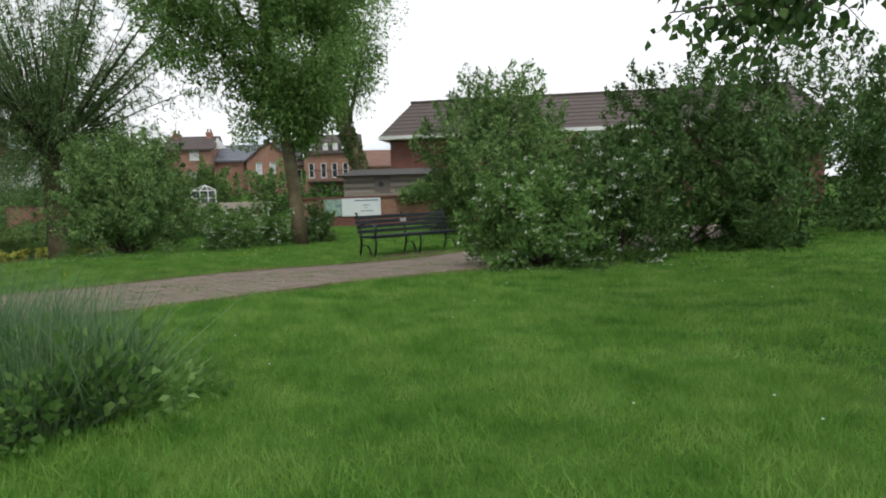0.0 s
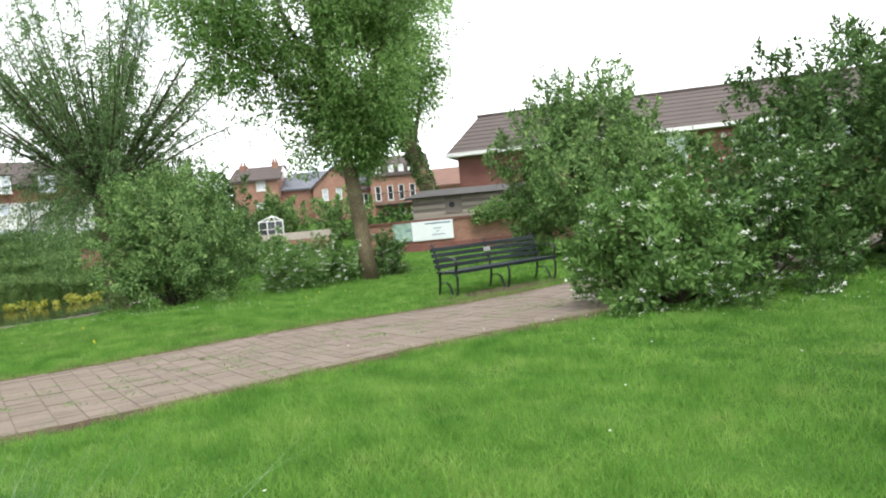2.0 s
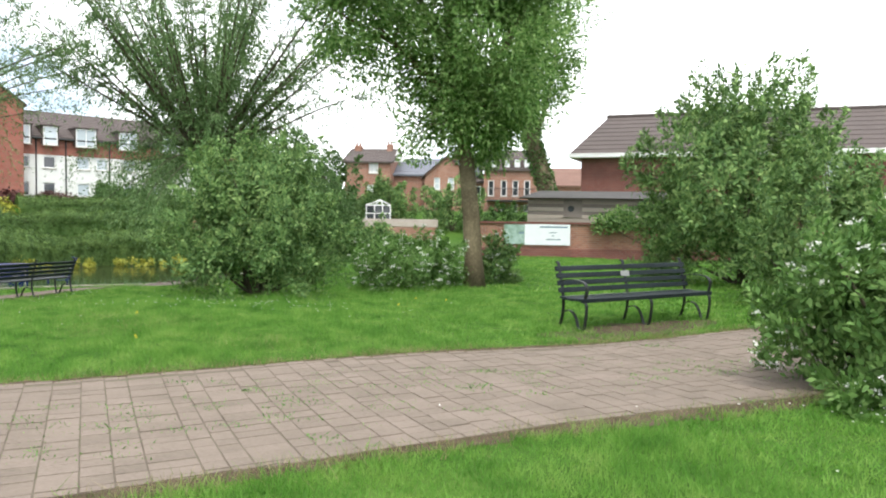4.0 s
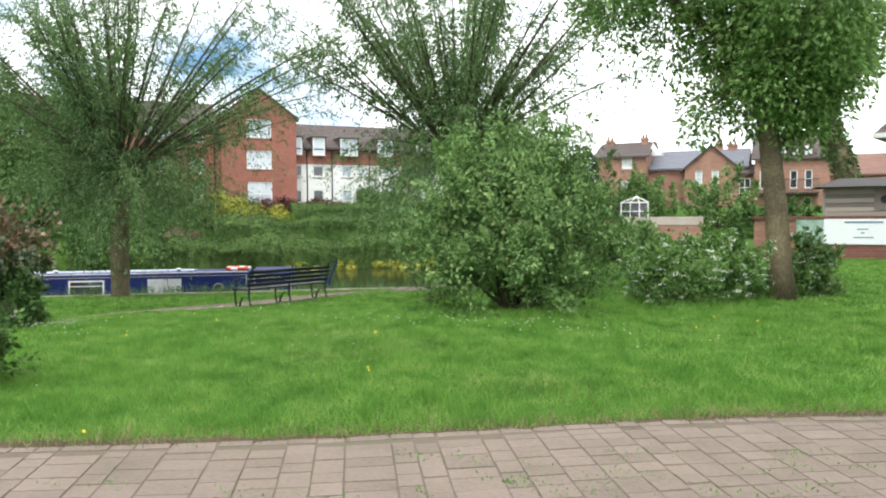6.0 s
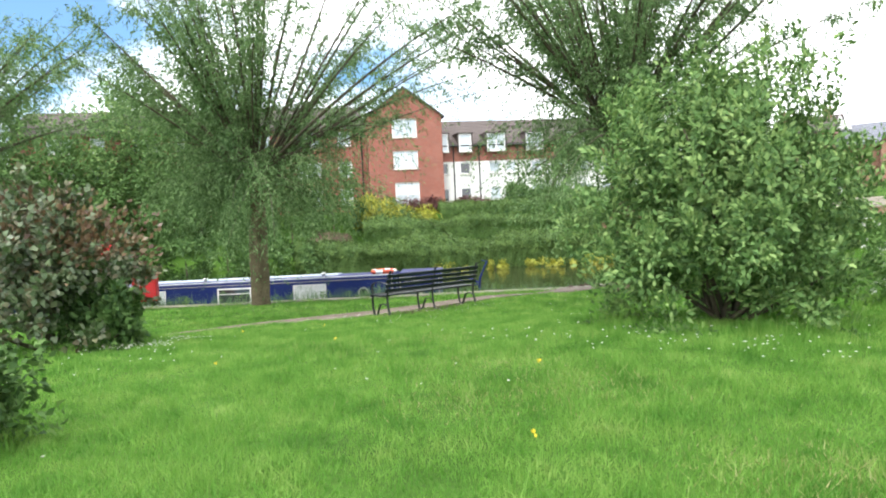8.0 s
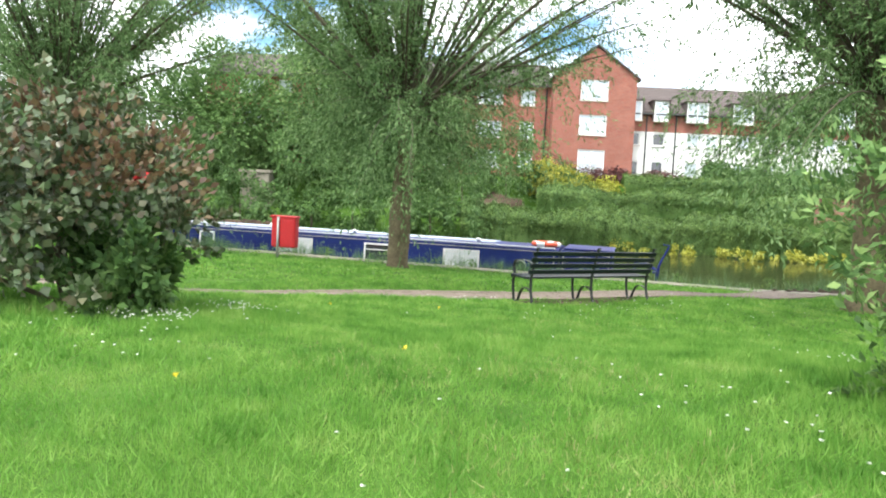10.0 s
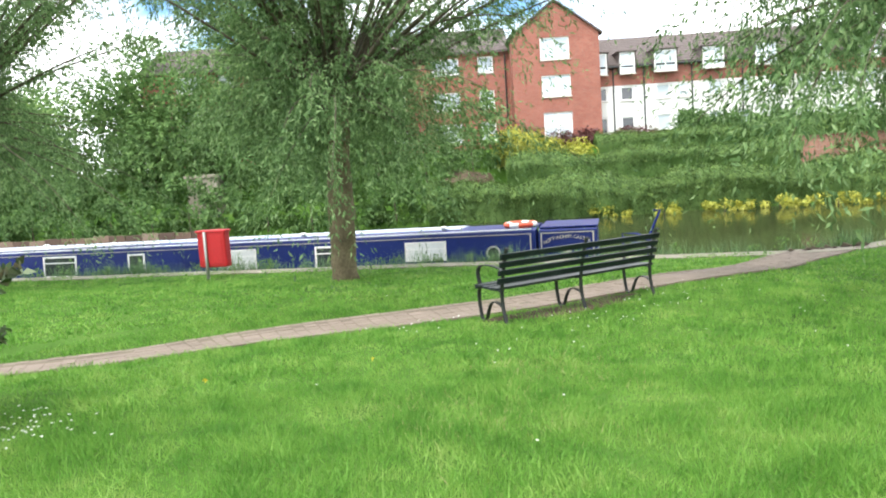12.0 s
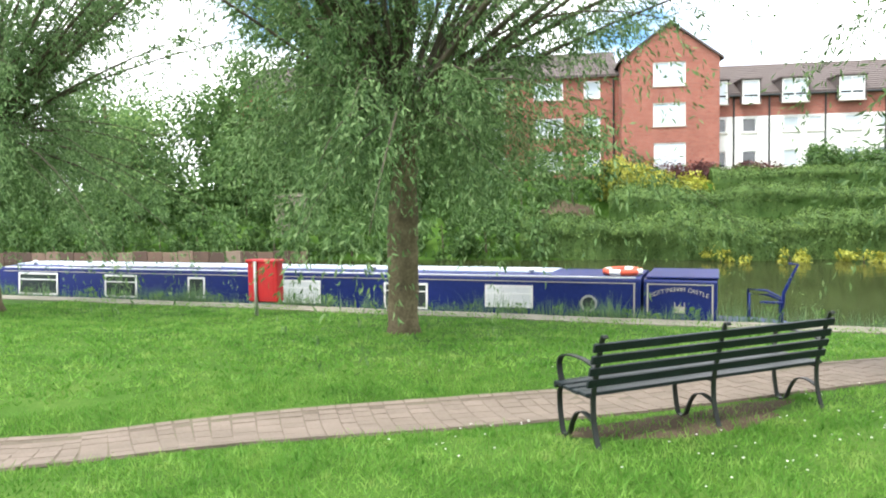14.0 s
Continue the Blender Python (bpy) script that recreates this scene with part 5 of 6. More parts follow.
for a, c in dorm:
    add_window(apt, a, c, 6.55, 7.82, 0.54, bars=1 if c - a > 1 else 0)
    part("dormer_cheek", Build().box((a - 0.09, 0.6, 6.6), (a - 0.005, 2.6, 7.84)), M_TILE, apt)
    part("dormer_cheek", Build().box((c + 0.005, 0.6, 6.6), (c + 0.09, 2.6, 7.84)), M_TILE, apt)
    part("dormer_roof", Build().box((a - 0.15, 0.5, 7.845), (c + 0.15, 3.0, 7.92)), M_TILE, apt)
    # near-black backing painted as the dormer's inner shade
    part("dormer_back", Build().box((a, 0.7, 6.56), (c, 0.76, 7.82)), M_ROOM_SHADE, apt)
courses(part("east_roof", pitched(Build(), 3.62, 22.5, 0.9, 9.0, 7.1, 9.2, 0.2), M_TILE, apt, "dark brown tiles"), M_TILE, 3.62, 22.6, 0.9, 4.95, 7.1, 9.2, 0.2)
# room shade painted on a sheet behind these windows, plus the end wall
part("east_back", Build().box((3.7, 1.9, Z0), (22.4, 2.0, 6.4)).box((22.2, 1.2, Z0), (22.5, 9, 7.05)), M_ROOM_SHADE, apt)
for x in (4.55, 6.45, 9.4, 12.5, 15.6):
    part("downpipe", Build().tube([(x, 0.85, Z0), (x, 0.85, 7.0)], 0.045, 8), M_IRON, apt, "dark rainwater pipe")
part("west_downpipe", Build().tube([(-2.0, 1.52, Z0), (-2.0, 1.52, 8.4)], 0.05, 8), M_IRON, apt, "dark rainwater pipe")
part("gutter", Build().tube([(3.7, 0.66, 6.98), (22.5, 0.66, 6.98)], 0.06, 8), M_IRON, apt)

# long brick house with a brown tiled roof, behind the garden wall
HS = pose(2.45, 44.0, 0, 0, 0, -16)
house = thing("brick_house", HS, "long red brick house with brown tiled roof and white fascia", "house")
hw = [(11.2, 12.2, 3.5, 5.1), (15.5, 16.7, 3.5, 5.0), (19.0, 20.2, 3.5, 5.0)]
part("front_wall", wall_panel(Build(), 0, 24, 0.3, 5.28, 0, 0.3, hw), M_BRICK_DARK, house)
part("side_wall", Build().box((0, 0.3, 0.3), (0.28, 6.0, 5.28)).box((23.7, 0.3, 0.3), (24, 6.0, 5.28)).box((0.3, 5.7, 0.3), (23.7, 6, 5.28)), M_BRICK_DARK, house)
roofb = Build()
lx, rx_, ov = -0.55, 24.5, 0.5
p = [(lx, -ov, 5.25), (rx_, -ov, 5.25), (rx_ - 1.4, 3.0, 7.3), (lx + 1.4, 3.0, 7.3), (rx_, 6.5, 5.25), (lx, 6.5, 5.25)]
roofb.add(p, [(0, 1, 2, 3), (4, 5, 3, 2), (5, 0, 3), (1, 4, 2), (5, 4, 1, 0)])
hroof = part("roof", roofb, M_TILE, house, "weathered brown roof tiles")
n = 9
for i in range(n):
    a, c = i / n, (i + 1) / n
    q = lambda t, e: (lx + 1.4 * t, -ov + 3.5 * t, 5.25 + 2.3 * t + e)
    w = lambda t, e: (rx_ - 1.4 * t, -ov + 3.5 * t, 5.25 + 2.3 * t + e)
    part("tile_course", Build().add([q(a, 0.045), w(a, 0.045), w(c, 0.012), q(c, 0.012), q(a, 0.0), w(a, 0.0)], [(0, 1, 2, 3), (4, 5, 1, 0)]), M_TILE, hroof)
part("ridge_tiles", Build().tube([(lx + 1.3, 3.0, 7.6), (rx_ - 1.3, 3.0, 7.6)], 0.1, 8), M_TILE, house)
part("fascia", Build().box((lx, -ov - 0.03, 5.1), (rx_, -ov - 0.003, 5.3)).box((lx - 0.03, -ov, 5.1), (lx - 0.003, 6.5, 5.3)), M_FASCIA, house, "white painted fascia board")
part("soffit", Build().box((lx, -ov, 5.08), (rx_, 0.0, 5.1)), M_FASCIA, house)
# added near-black sheet giving the rooms their shade
part("dark_room", Build().box((0.4, 1.2, 0.4), (23.5, 1.3, 5.2)), M_ROOM_SHADE, house)
for a, c, d, e in hw:
    add_window(house, a, c, d, e, 0, bars=1)

# garden wall with a sign board, timber shed above it
gw = thing("garden_wall", pose(-2.2, 33.5, 0, 0, 0, 0), "weathered brick garden wall at the end of the lawn", "brick wall")
part("wall_face", Build().box((-0.3, 0, 0.1), (13, 0.3, 1.72)), M_BRICK_WALL, gw)
part("plinth", Build().box((-0.3, -0.12, 0.1), (13, -0.004, 0.78)), M_BRICK_DARK, gw, "darker sooty brick plinth")
part("coping", Build().box((-0.35, -0.06, 1.724), (13.05, 0.36, 1.8)), M_BRICK_DARK, gw, "dark coping bricks")
sg = thing("sign_board", pose(-1.25, 33.47, 0.92), "white printed sign board with a green photograph on the garden wall", "sign")
part("board", Build().block((0.78, -0.05, 0.0), (2.5, -0.02, 0.79), 0.004), M_SIGN, sg)
part("photo_panel", Build().block((0.0, -0.05, 0.02), (0.776, -0.02, 0.77), 0.004), M_SIGNG, sg, "green photograph panel")
part("title_bar", Build().box((1.35, -0.056, 0.66), (2.4, -0.052, 0.72)), M_SIGNB, sg, "line of dark print")
for z, a, c in ((0.46, 1.7, 2.0), (0.34, 1.8, 1.9), (0.2, 1.6, 2.15)):
    part("print_line", Build().box((a, -0.056, z), (c, -0.052, z + 0.035)), M_SIGNB, sg, "short line of print")
part("photo_mark", Build().box((0.56, -0.056, 0.42), (0.76, -0.052, 0.5)), M_SIGNB, sg)

shed = thing("timber_shed", pose(-0.35, 35.6, 0), "low weathered timber shed with felt roof behind the wall", "shed")
zz = 1.5
for i in range(9):
    part("board", Build().block((0, -0.03 - 0.01 * (i % 2), zz + 0.15 * i), (6.2, 0.0, zz + 0.15 * i + 0.142), 0.006), M_TIMBER, shed)
part("side_boards", Build().box((0.02, 0.01, 0.3), (0.1, 2.4, 2.8)).box((6.1, 0.01, 0.3), (6.2, 2.4, 2.8)).box((0.1, 2.3, 0.3), (6.1, 2.4, 2.8)).box((0.1, 0.01, 0.3), (6.1, 0.06, 1.5)), M_TIMBER, shed)
rb = Build()
p = [(-0.35, -0.35, 2.78), (6.6, -0.35, 2.78), (6.2, 1.3, 3.12), (0.5, 1.3, 3.12), (6.6, 2.8, 2.8), (-0.35, 2.8, 2.8)]
rb.add(p, [(0, 1, 2, 3), (4, 5, 3, 2), (5, 0, 3), (1, 4, 2), (5, 4, 1, 0)])
part("roof", rb, M_FELT, shed, "dark roofing felt")
part("round_window", Build().tube([(1.75, -0.09, 2.35), (1.75, -0.03, 2.35)], 0.13, 14), M_PANE_DARK, shed, "small dark round window")
part("window_board", Build().box((1.45, -0.065, 2.0), (2.2, -0.045, 2.72)), M_TIMBER, shed, "pale grey window panel")
P, D = clumps((4.9, 33.3, 1.78), (2.7, 0.35, 0.42), 84, 50, 0.17, 61)
iv = thing("wall_creeper", pose(0, 0, 0), "green creeper spilling over the garden wall", "creeper")
part("foliage", leaves("foliage", P, D, 0.14, 0.1, 62), M_SHRUB, iv)
part("vines", stems((4.6, 33.3, 0.6), [tuple(P[i]) for i in range(0, 1400, 90)], 0.02, 63), M_TWIG, iv)


def town_house(name, x, y, ang, w, d, z0, ze, zr, wins, brick, roof_mat, label, front_gable=False, chimneys=(), pane=None):
    root = thing(name, pose(x, y, 0, 0, 0, ang), label, "house")
    part("front_wall", wall_panel(Build(), 0, w, z0, ze, 0, 0.3, wins, (w / 2, zr) if front_gable else None), brick, root)
    sides = Build().box((0, 0.3, z0), (0.28, d, ze)).box((w - 0.28, 0.3, z0), (w, d, ze)).box((0.3, d - 0.3, z0), (w - 0.3, d, ze))
    if not front_gable:
        for xx in (0.0, w - 0.28):
            sides.add([(xx, 0, ze), (xx, d, ze), (xx, d / 2, zr), (xx + 0.28, 0, ze), (xx + 0.28, d, ze), (xx + 0.28, d / 2, zr)], [(0, 2, 1), (3, 4, 5), (0, 3, 5, 2), (1, 2, 5, 4)])
    part("side_walls", sides, brick, root)
    b = Build()
    if front_gable:
        k = (zr - ze) / (w / 2)
        for xa, s in ((-0.25, 1), (w + 0.25, -1)):
            p = [(xa, -0.2, ze - 0.25 * k + 0.02), (w / 2, -0.2, zr + 0.02), (w / 2, d, zr + 0.02), (xa, d, ze - 0.25 * k + 0.02)]
            p += [(px, py, pz + 0.12) for px, py, pz in p]
            b.add(p, [(0, 3, 2, 1), (4, 5, 6, 7), (0, 1, 5, 4), (1, 2, 6, 5), (2, 3, 7, 6), (3, 0, 4, 7)])
    else:
        pitched(b, 0, w, 0, d, ze + 0.02, zr + 0.02, 0.25)
    rf = part("roof", b, roof_mat, root)
    if not front_gable:
        courses(rf, roof_mat, -0.25, w + 0.25, 0, d / 2, ze + 0.02, zr + 0.02, 0.25)
    # added sheet with indoor shade as its colour
    part("dark_room", Build().box((0.4, 0.9, z0), (w - 0.4, 1.0, ze)), M_ROOM_SHADE, root)
    for a, c, e, f in wins:
        add_window(root, a, c, e, f, 0, bars=1 if c - a > 0.75 else 0, rails=1, pane=pane)
    for cx, cy, top, cw in chimneys:
        ch = part("chimney", Build().block((cx - cw, cy - 0.3, ze), (cx + cw, cy + 0.3, top), 0.02).block((cx - cw - 0.06, cy - 0.36, top - 0.2), (cx + cw + 0.06, cy + 0.36, top - 0.08), 0.01), brick, root)
        for k in (-0.5, 0.5):
            part("chimney_pot", Build().tube([(cx + k * cw, cy, top), (cx + k * cw, cy, top + 0.3)], [0.1, 0.08], 10), M_TERRA, ch)
    return root


town_house("town_house", -15.4, 66, 0, 3.9, 7, 1.0, 6.45, 7.75, [(2.05, 2.85, 5.55, 6.42), (1.9, 2.9, 3.3, 4.6)], M_BRICK_OLD, M_TILE, "old red brick house with two chimneys", chimneys=((0.5, 3.0, 8.1, 0.3), (3.3, 3.0, 8.2, 0.25)), pane=M_BLIND)
th = town_house("town_house", -11.9, 67.5, 0, 7.5, 6.5, 1.0, 5.5, 7.0, [], M_BRICK_OLD, M_SLATE, "brick terrace with grey slate roof", chimneys=((6.4, 3.2, 7.5, 0.35), (5.4, 3.2, 7.6, 0.25)))
part("white_gable", Build().add([(0.3, -0.02, 6.6), (1.5, -0.02, 6.6), (0.7, -0.02, 7.6), (0.3, 0.1, 6.6), (1.5, 0.1, 6.6), (0.7, 0.1, 7.6)], [(0, 1, 2), (5, 4, 3), (0, 2, 5, 3), (1, 4, 5, 2), (0, 3, 4, 1)]), M_FASCIA, th, "small white painted gable")
town_house("gabled_house", -8.5, 65.2, 8, 3.7, 7, 1.0, 5.35, 6.95, [(0.75, 1.25, 4.2, 5.2), (1.9, 2.4, 4.2, 5.2)], M_BRICK_OLD, M_TILE, "orange brick house with a pointed front gable", True)
town_house("brick_extension", -4.9, 66.8, 0, 1.6, 4, 1.0, 4.9, 5.6, [(0.1, 0.9, 3.2, 4.6)], M_BRICK_OLD, M_TILE, "brown-framed brick extension with balcony window", pane=M_PANE_DARK)
c_wins = [(x, x + 0.5, 3.75, 5.05) for x in (0.35, 1.4, 2.35, 3.3)] + [(x, x + 0.45, 2.0, 3.1) for x in (1.4, 2.35, 3.3)]
th = town_house("three_storey_house", -3.7, 66, 0, 4.9, 8, 1.0, 5.9, 7.7, c_wins, M_BRICK_OLD, M_TILE, "three-storey orange brick house with dormers and iron balcony", False, pane=M_PANE_DARK)
for x in (0.5, 1.65, 2.5, 3.3):
    d_ = part("dormer", Build().box((x - 0.1, -0.1, 6.0), (x + 0.55, 1.8, 6.85)), M_TILE, th)
    part("dormer_window", Build().box((x, -0.14, 6.12), (x + 0.45, -0.104, 6.75)), M_BLIND, d_, "white dormer window")
bal = part("balcony", Build().box((0.3, -1.0, 3.3), (4.2, -0.01, 3.42)), M_IRON, th)
for k in range(27):
    part("baluster", Build().box((0.32 + k * 0.147, -0.99, 3.424), (0.345 + k * 0.147, -0.96, 4.3)), M_IRON, bal)
part("balcony_rail", Build().box((0.3, -1.0, 4.304), (4.2, -0.95, 4.36)), M_IRON, bal)
town_house("far_house", 1.0, 74, 0, 7.5, 7, 1.0, 5.0, 6.7, [(1.0, 1.7, 3.4, 4.6)], M_BRICK_OLD, M_TERRA, "distant brick house with terracotta roof", chimneys=((5.2, 3.4, 7.6, 0.35),))

# low brick wall by the water with a white-topped parapet, greenhouse
bw = thing("canal_wall", pose(-10.7, 50, 0, 0, 0, 3), "old brick parapet wall with pale top beside the canal", "brick wall")
part("wall_face", Build().box((0.3, 0, -1.2), (4.9, 0.35, 1.296)), M_BRICK_OLD, bw)
part("end_pier", Build().box((-0.35, -0.1, -1.2), (0.296, 0.8, 1.62)), M_BRICK_DARK, bw, "dark red brick pier")
part("pale_top", Build().block((0.3, -0.03, 1.3), (5.0, 0.4, 1.78), 0.02), M_STONE, bw, "pale stone coping")
gh = thing("greenhouse", pose(-10.5, 51.6, gz(-10.5, 51.6)), "small white-framed glass greenhouse", "greenhouse")
h0 = 1.65 - gz(-10.5, 51.6)
part("base", Build().box((0, 0, -0.1), (1.6, 1.4, h0)), M_BRICK_OLD, gh)
for x in (0.02, 0.55, 1.08, 1.58):
    part("post", Build().box((x - 0.03, 0, h0), (x + 0.03, 0.06, h0 + 1.0)), M_WHITE, gh)
    part("rafter", Build().tube([(x, 0.03, h0 + 1.0), (0.8, 0.7, h0 + 1.35)], 0.03, 6), M_WHITE, gh)
part("eaves_rail", Build().box((-0.02, -0.02, h0 + 0.95), (1.62, 0.0, h0 + 1.02)).box((-0.02, -0.02, h0 + 0.45), (1.62, 0.0, h0 + 0.5)), M_WHITE, gh)
part("glazing", Build().box((0, 0.08, h0), (1.6, 0.09, h0 + 0.95)), M_PANE_DARK, gh)

# ---- far bank planting ----
def bank(s2, a2, z):
    """A place on the far bank: distance from the water line and along it."""
    ux, uy = 0.731, 0.682
    return np.array([-0.682 * s2 + ux * a2, 0.731 * s2 + uy * a2, z])


def hedge(name, a0, a1, s2, h, depth, mat, label, count, leaf, seed, spread=0.28, step=1.5, base=None):
    """A row of rounded bushes merged into one hedge."""
    r = np.random.RandomState(seed)
    root = thing(name, pose(0, 0, 0), label, "hedge")
    P, D, F, tips = [], [], [], []
    n = max(2, int((a1 - a0) / step))
    for i in range(n):
        a = a0 + (a1 - a0) * (i + 0.5) / n + r.uniform(-0.2, 0.2)
        c = bank(s2 + r.uniform(-0.25, 0.25), a, 0)
        z0 = gz(c[0], c[1]) if base is None else base
        hh = h * r.uniform(0.8, 1.2) * (1 + 0.12 * math.sin(a * 0.8 + seed))
        c[2] = z0 + hh * 0.5
        per = 60
        p, d = clumps(tuple(c), (step * 0.6, depth, hh * 0.54), max(6, int(count * 1.6) // n // per), per, spread * 0.8, seed + 31 * i, low=-0.9, shell=0.8, wob=0.16)
        P.append(p), D.append(d + np.array([0, 0, -0.8]))
        F.append((p - c) / np.array([step * 0.6, depth, hh * 0.54]) ** 2)
        tips.append(tuple(c))
    P, D, F = above(np.concatenate(P)), np.concatenate(D), unit(np.concatenate(F))
    part("foliage", leaves("foliage", P, D, leaf[0], leaf[1], seed, face=F, loose=0.4), mat, root, kind="stuff")
    for c in tips:
        zb = gz(c[0], c[1])
        part("stem", Build().tube([(c[0], c[1], zb - 0.2), (c[0] + 0.1, c[1], zb + 0.3), (c[0], c[1], c[2])], [0.06, 0.05, 0.02], 6), M_TWIG, root)
    return root


def rolling_hedge(a0, a1, s2, h, depth, label, count, leaf, seed):
    """A long clipped-over hedge: a lumpy rounded body with a close coat of hanging leaves."""
    root = thing("bank_hedge", pose(0, 0, 0), label, "hedge")

    def surface(a, th):
        mound = 0.5 + 0.5 * np.abs(np.sin(a * 0.47 + seed)) ** 0.8 + 0.13 * np.sin(a * 1.13 + 2.1 * seed) * np.cos(a * 0.31)
        lump = 1 + 0.17 * np.sin(a * 2.1 + 2 * th + seed) * np.sin(a * 1.5 - 2 * th) + 0.13 * np.sin(a * 5.1 + 4 * th) * np.sin(3.3 * a - 6 * th + seed)
        tuck = np.where(th < 0.5, 0.72 + 0.28 * np.clip((th + 0.35) / 0.85, 0, 1), 1.0)
        o = s2 + 0.45 * np.sin(a * 0.41 + seed) + 0.2 * np.sin(a * 1.07) - np.cos(th) * depth * lump * tuck
        x, y = -0.682 * o + 0.731 * a, 0.731 * o + 0.682 * a
        base = land(-0.682 * s2 + 0.731 * a, 0.731 * s2 + 0.682 * a)
        return np.stack([x, y, base + h * (0.42 + 0.58 * np.sin(th) * mound * lump) - 1.3 * np.clip(-th, 0, 1)], -1)

    ga, gt = np.linspace(a0, a1, int((a1 - a0) / 0.25)), np.linspace(-0.7, math.pi + 0.7, 18)
    A, T = np.meshgrid(ga, gt, indexing="ij")
    inner = surface(A, T)
    core = bpy.data.meshes.new("core")
    nt = len(gt)
    pts = inner.reshape(-1, 3) - np.array([0, 0, 0.1])
    core.from_pydata(pts.tolist(), [], [(i * nt + j, (i + 1) * nt + j, (i + 1) * nt + j + 1, i * nt + j + 1) for i in range(len(ga) - 1) for j in range(nt - 1)])
    part("core", core, M_WOOD, root, "dark shaded inner growth", smooth=True)
    r = np.random.RandomState(seed)
    a, th = r.uniform(a0, a1, count), r.uniform(-0.6, 2.3, count)
    P = surface(a, th)
    da, dt = surface(a + 0.08, th) - P, surface(a, th + 0.05) - P
    N = unit(np.cross(dt, da))
    N = N * np.sign((N * (P - surface(a, th * 0 + 1.2) + np.array([0, 0, 0.3]))).sum(-1, keepdims=True) + 1e-6)
    N[:, 2] = np.where(th > 0.6, np.abs(N[:, 2]), N[:, 2])
    P = P + N * (np.abs(r.normal(0, 0.1, (count, 1))) - 0.06)
    D = -unit(dt) * 0.8 + np.array([0, 0, -0.3]) + N * 0.45 + r.normal(0, 0.35, (count, 3))
    part("foliage", leaves("foliage", P, D, leaf[0], leaf[1], seed, face=N, loose=0.5), M_HEDGE, root, kind="stuff")
    return root


# along = 0.731 x + 0.682 y
rolling_hedge(0.5, 34, 52.3, 1.9, 1.5, "rolling overgrown green hedge along the far bank", 62000, (0.12, 0.06), 70)
rolling_hedge(4.5, 34, 55.9, 1.35, 1.3, "second tier of green hedge below the apartments", 34000, (0.12, 0.06), 71)
hedge("low_plants", 8, 34, 50.4, 0.38, 0.28, M_YELLOW, "yellow-green waterside plants on the far bank", 5200, (0.16, 0.07), 72, spread=0.12, step=2.4, base=-1.22)
rolling_hedge(9.6, 34, 58.5, 0.95, 1.1, "upper tier of green hedge by the apartments", 18000, (0.13, 0.065), 82)
hedge("golden_shrub", 4.2, 6.4, 57.4, 1.6, 0.8, M_YELLOW, "bright yellow-green shrub below the apartments", 4200, (0.2, 0.1), 73)
hedge("golden_shrub", 6.4, 9.4, 57.4, 0.9, 0.5, M_YELLOW, "low golden shrub on the bank", 1800, (0.2, 0.1), 74)
hedge("purple_shrub", 7.2, 8.2, 60.0, 0.5, 0.5, M_PURPLE, "dark red rounded shrub by the apartment wall", 1100, (0.16, 0.09), 75, step=1.0)
hedge("purple_shrub", 9.0, 10.0, 60.0, 0.5, 0.5, M_PURPLE, "dark red rounded shrub by the apartment wall", 1100, (0.16, 0.09), 76, step=1.0)
hedge("purple_shrub", 11.0, 13.4, 60.0, 0.5, 0.5, M_PURPLE, "dark red low shrub by the apartment wall", 1500, (0.16, 0.09), 77, step=1.2)
hedge("dark_shrub", 14.5, 18.0, 59.4, 1.1, 0.8, M_DARKLEAF, "dark green rounded shrub below the apartments", 3000, (0.2, 0.1), 78)
hedge("green_shrub", 18.0, 30.0, 59.0, 1.0, 0.9, M_SHRUB, "mixed green shrubs below the apartments", 7000, (0.22, 0.1), 79)
hedge("bank_scrub", -60, 4, 56.0, 3.6, 1.6, M_WOOD, "tangled green undergrowth below the wood", 22000, (0.3, 0.15), 81, spread=0.4, step=2.6)
hedge("bank_scrub", -60, 2, 52.0, 2.4, 1.3, M_DARKLEAF, "dark tangled scrub along the far bank", 24000, (0.24, 0.12), 80, step=2.2)
bs = thing("bare_bank", pose(0, 0, 0), "bare sandy slope showing between the hedges", "soil bank")
dabs("slope", [(*bank(55.0, 2.2, 0)[:2], 1.6, 0.8, 0.7)], 0.9, M_SOIL, bs)
ab = thing("bridge_abutment", pose(-46.4, 30.8, 0, 0, 0, 43), "grey concrete bridge abutment among the trees", "abutment")
part("pier", Build().block((-0.3, 0, -1.4), (1.5, 1.2, 1.9), 0.05), M_CONC, ab)
part("capping", Build().block((-0.4, -0.08, 1.904), (1.6, 1.3, 2.1), 0.03), M_CONC, ab)
fw = thing("brick_bank_wall", pose(-22.6, 52.9, 0, 0, 0, 43), "old rendered brick wall on the far bank", "brick wall")
part("wall_face", Build().box((0, 0, -0.2), (9, 0.3, 1.9)), M_BRICK_WALL, fw)
part("coping", Build().box((-0.05, -0.05, 1.904), (9.05, 0.35, 1.98)), M_BRICK_DARK, fw)
pl = thing("timber_piling", pose(0, 0, 0), "weathered timber piling along the far waterline", "piling")
for i in range(44):
    q = bank(50.45, -48 + i * 0.88, 0)
    part("board", Build().block((-0.435, -0.05, -1.8), (0.42, 0.05, -0.7 - 0.03 * (i % 3)), 0.015, pose(q[0], q[1], 0, 0, 0, 43)), M_PILING, pl)

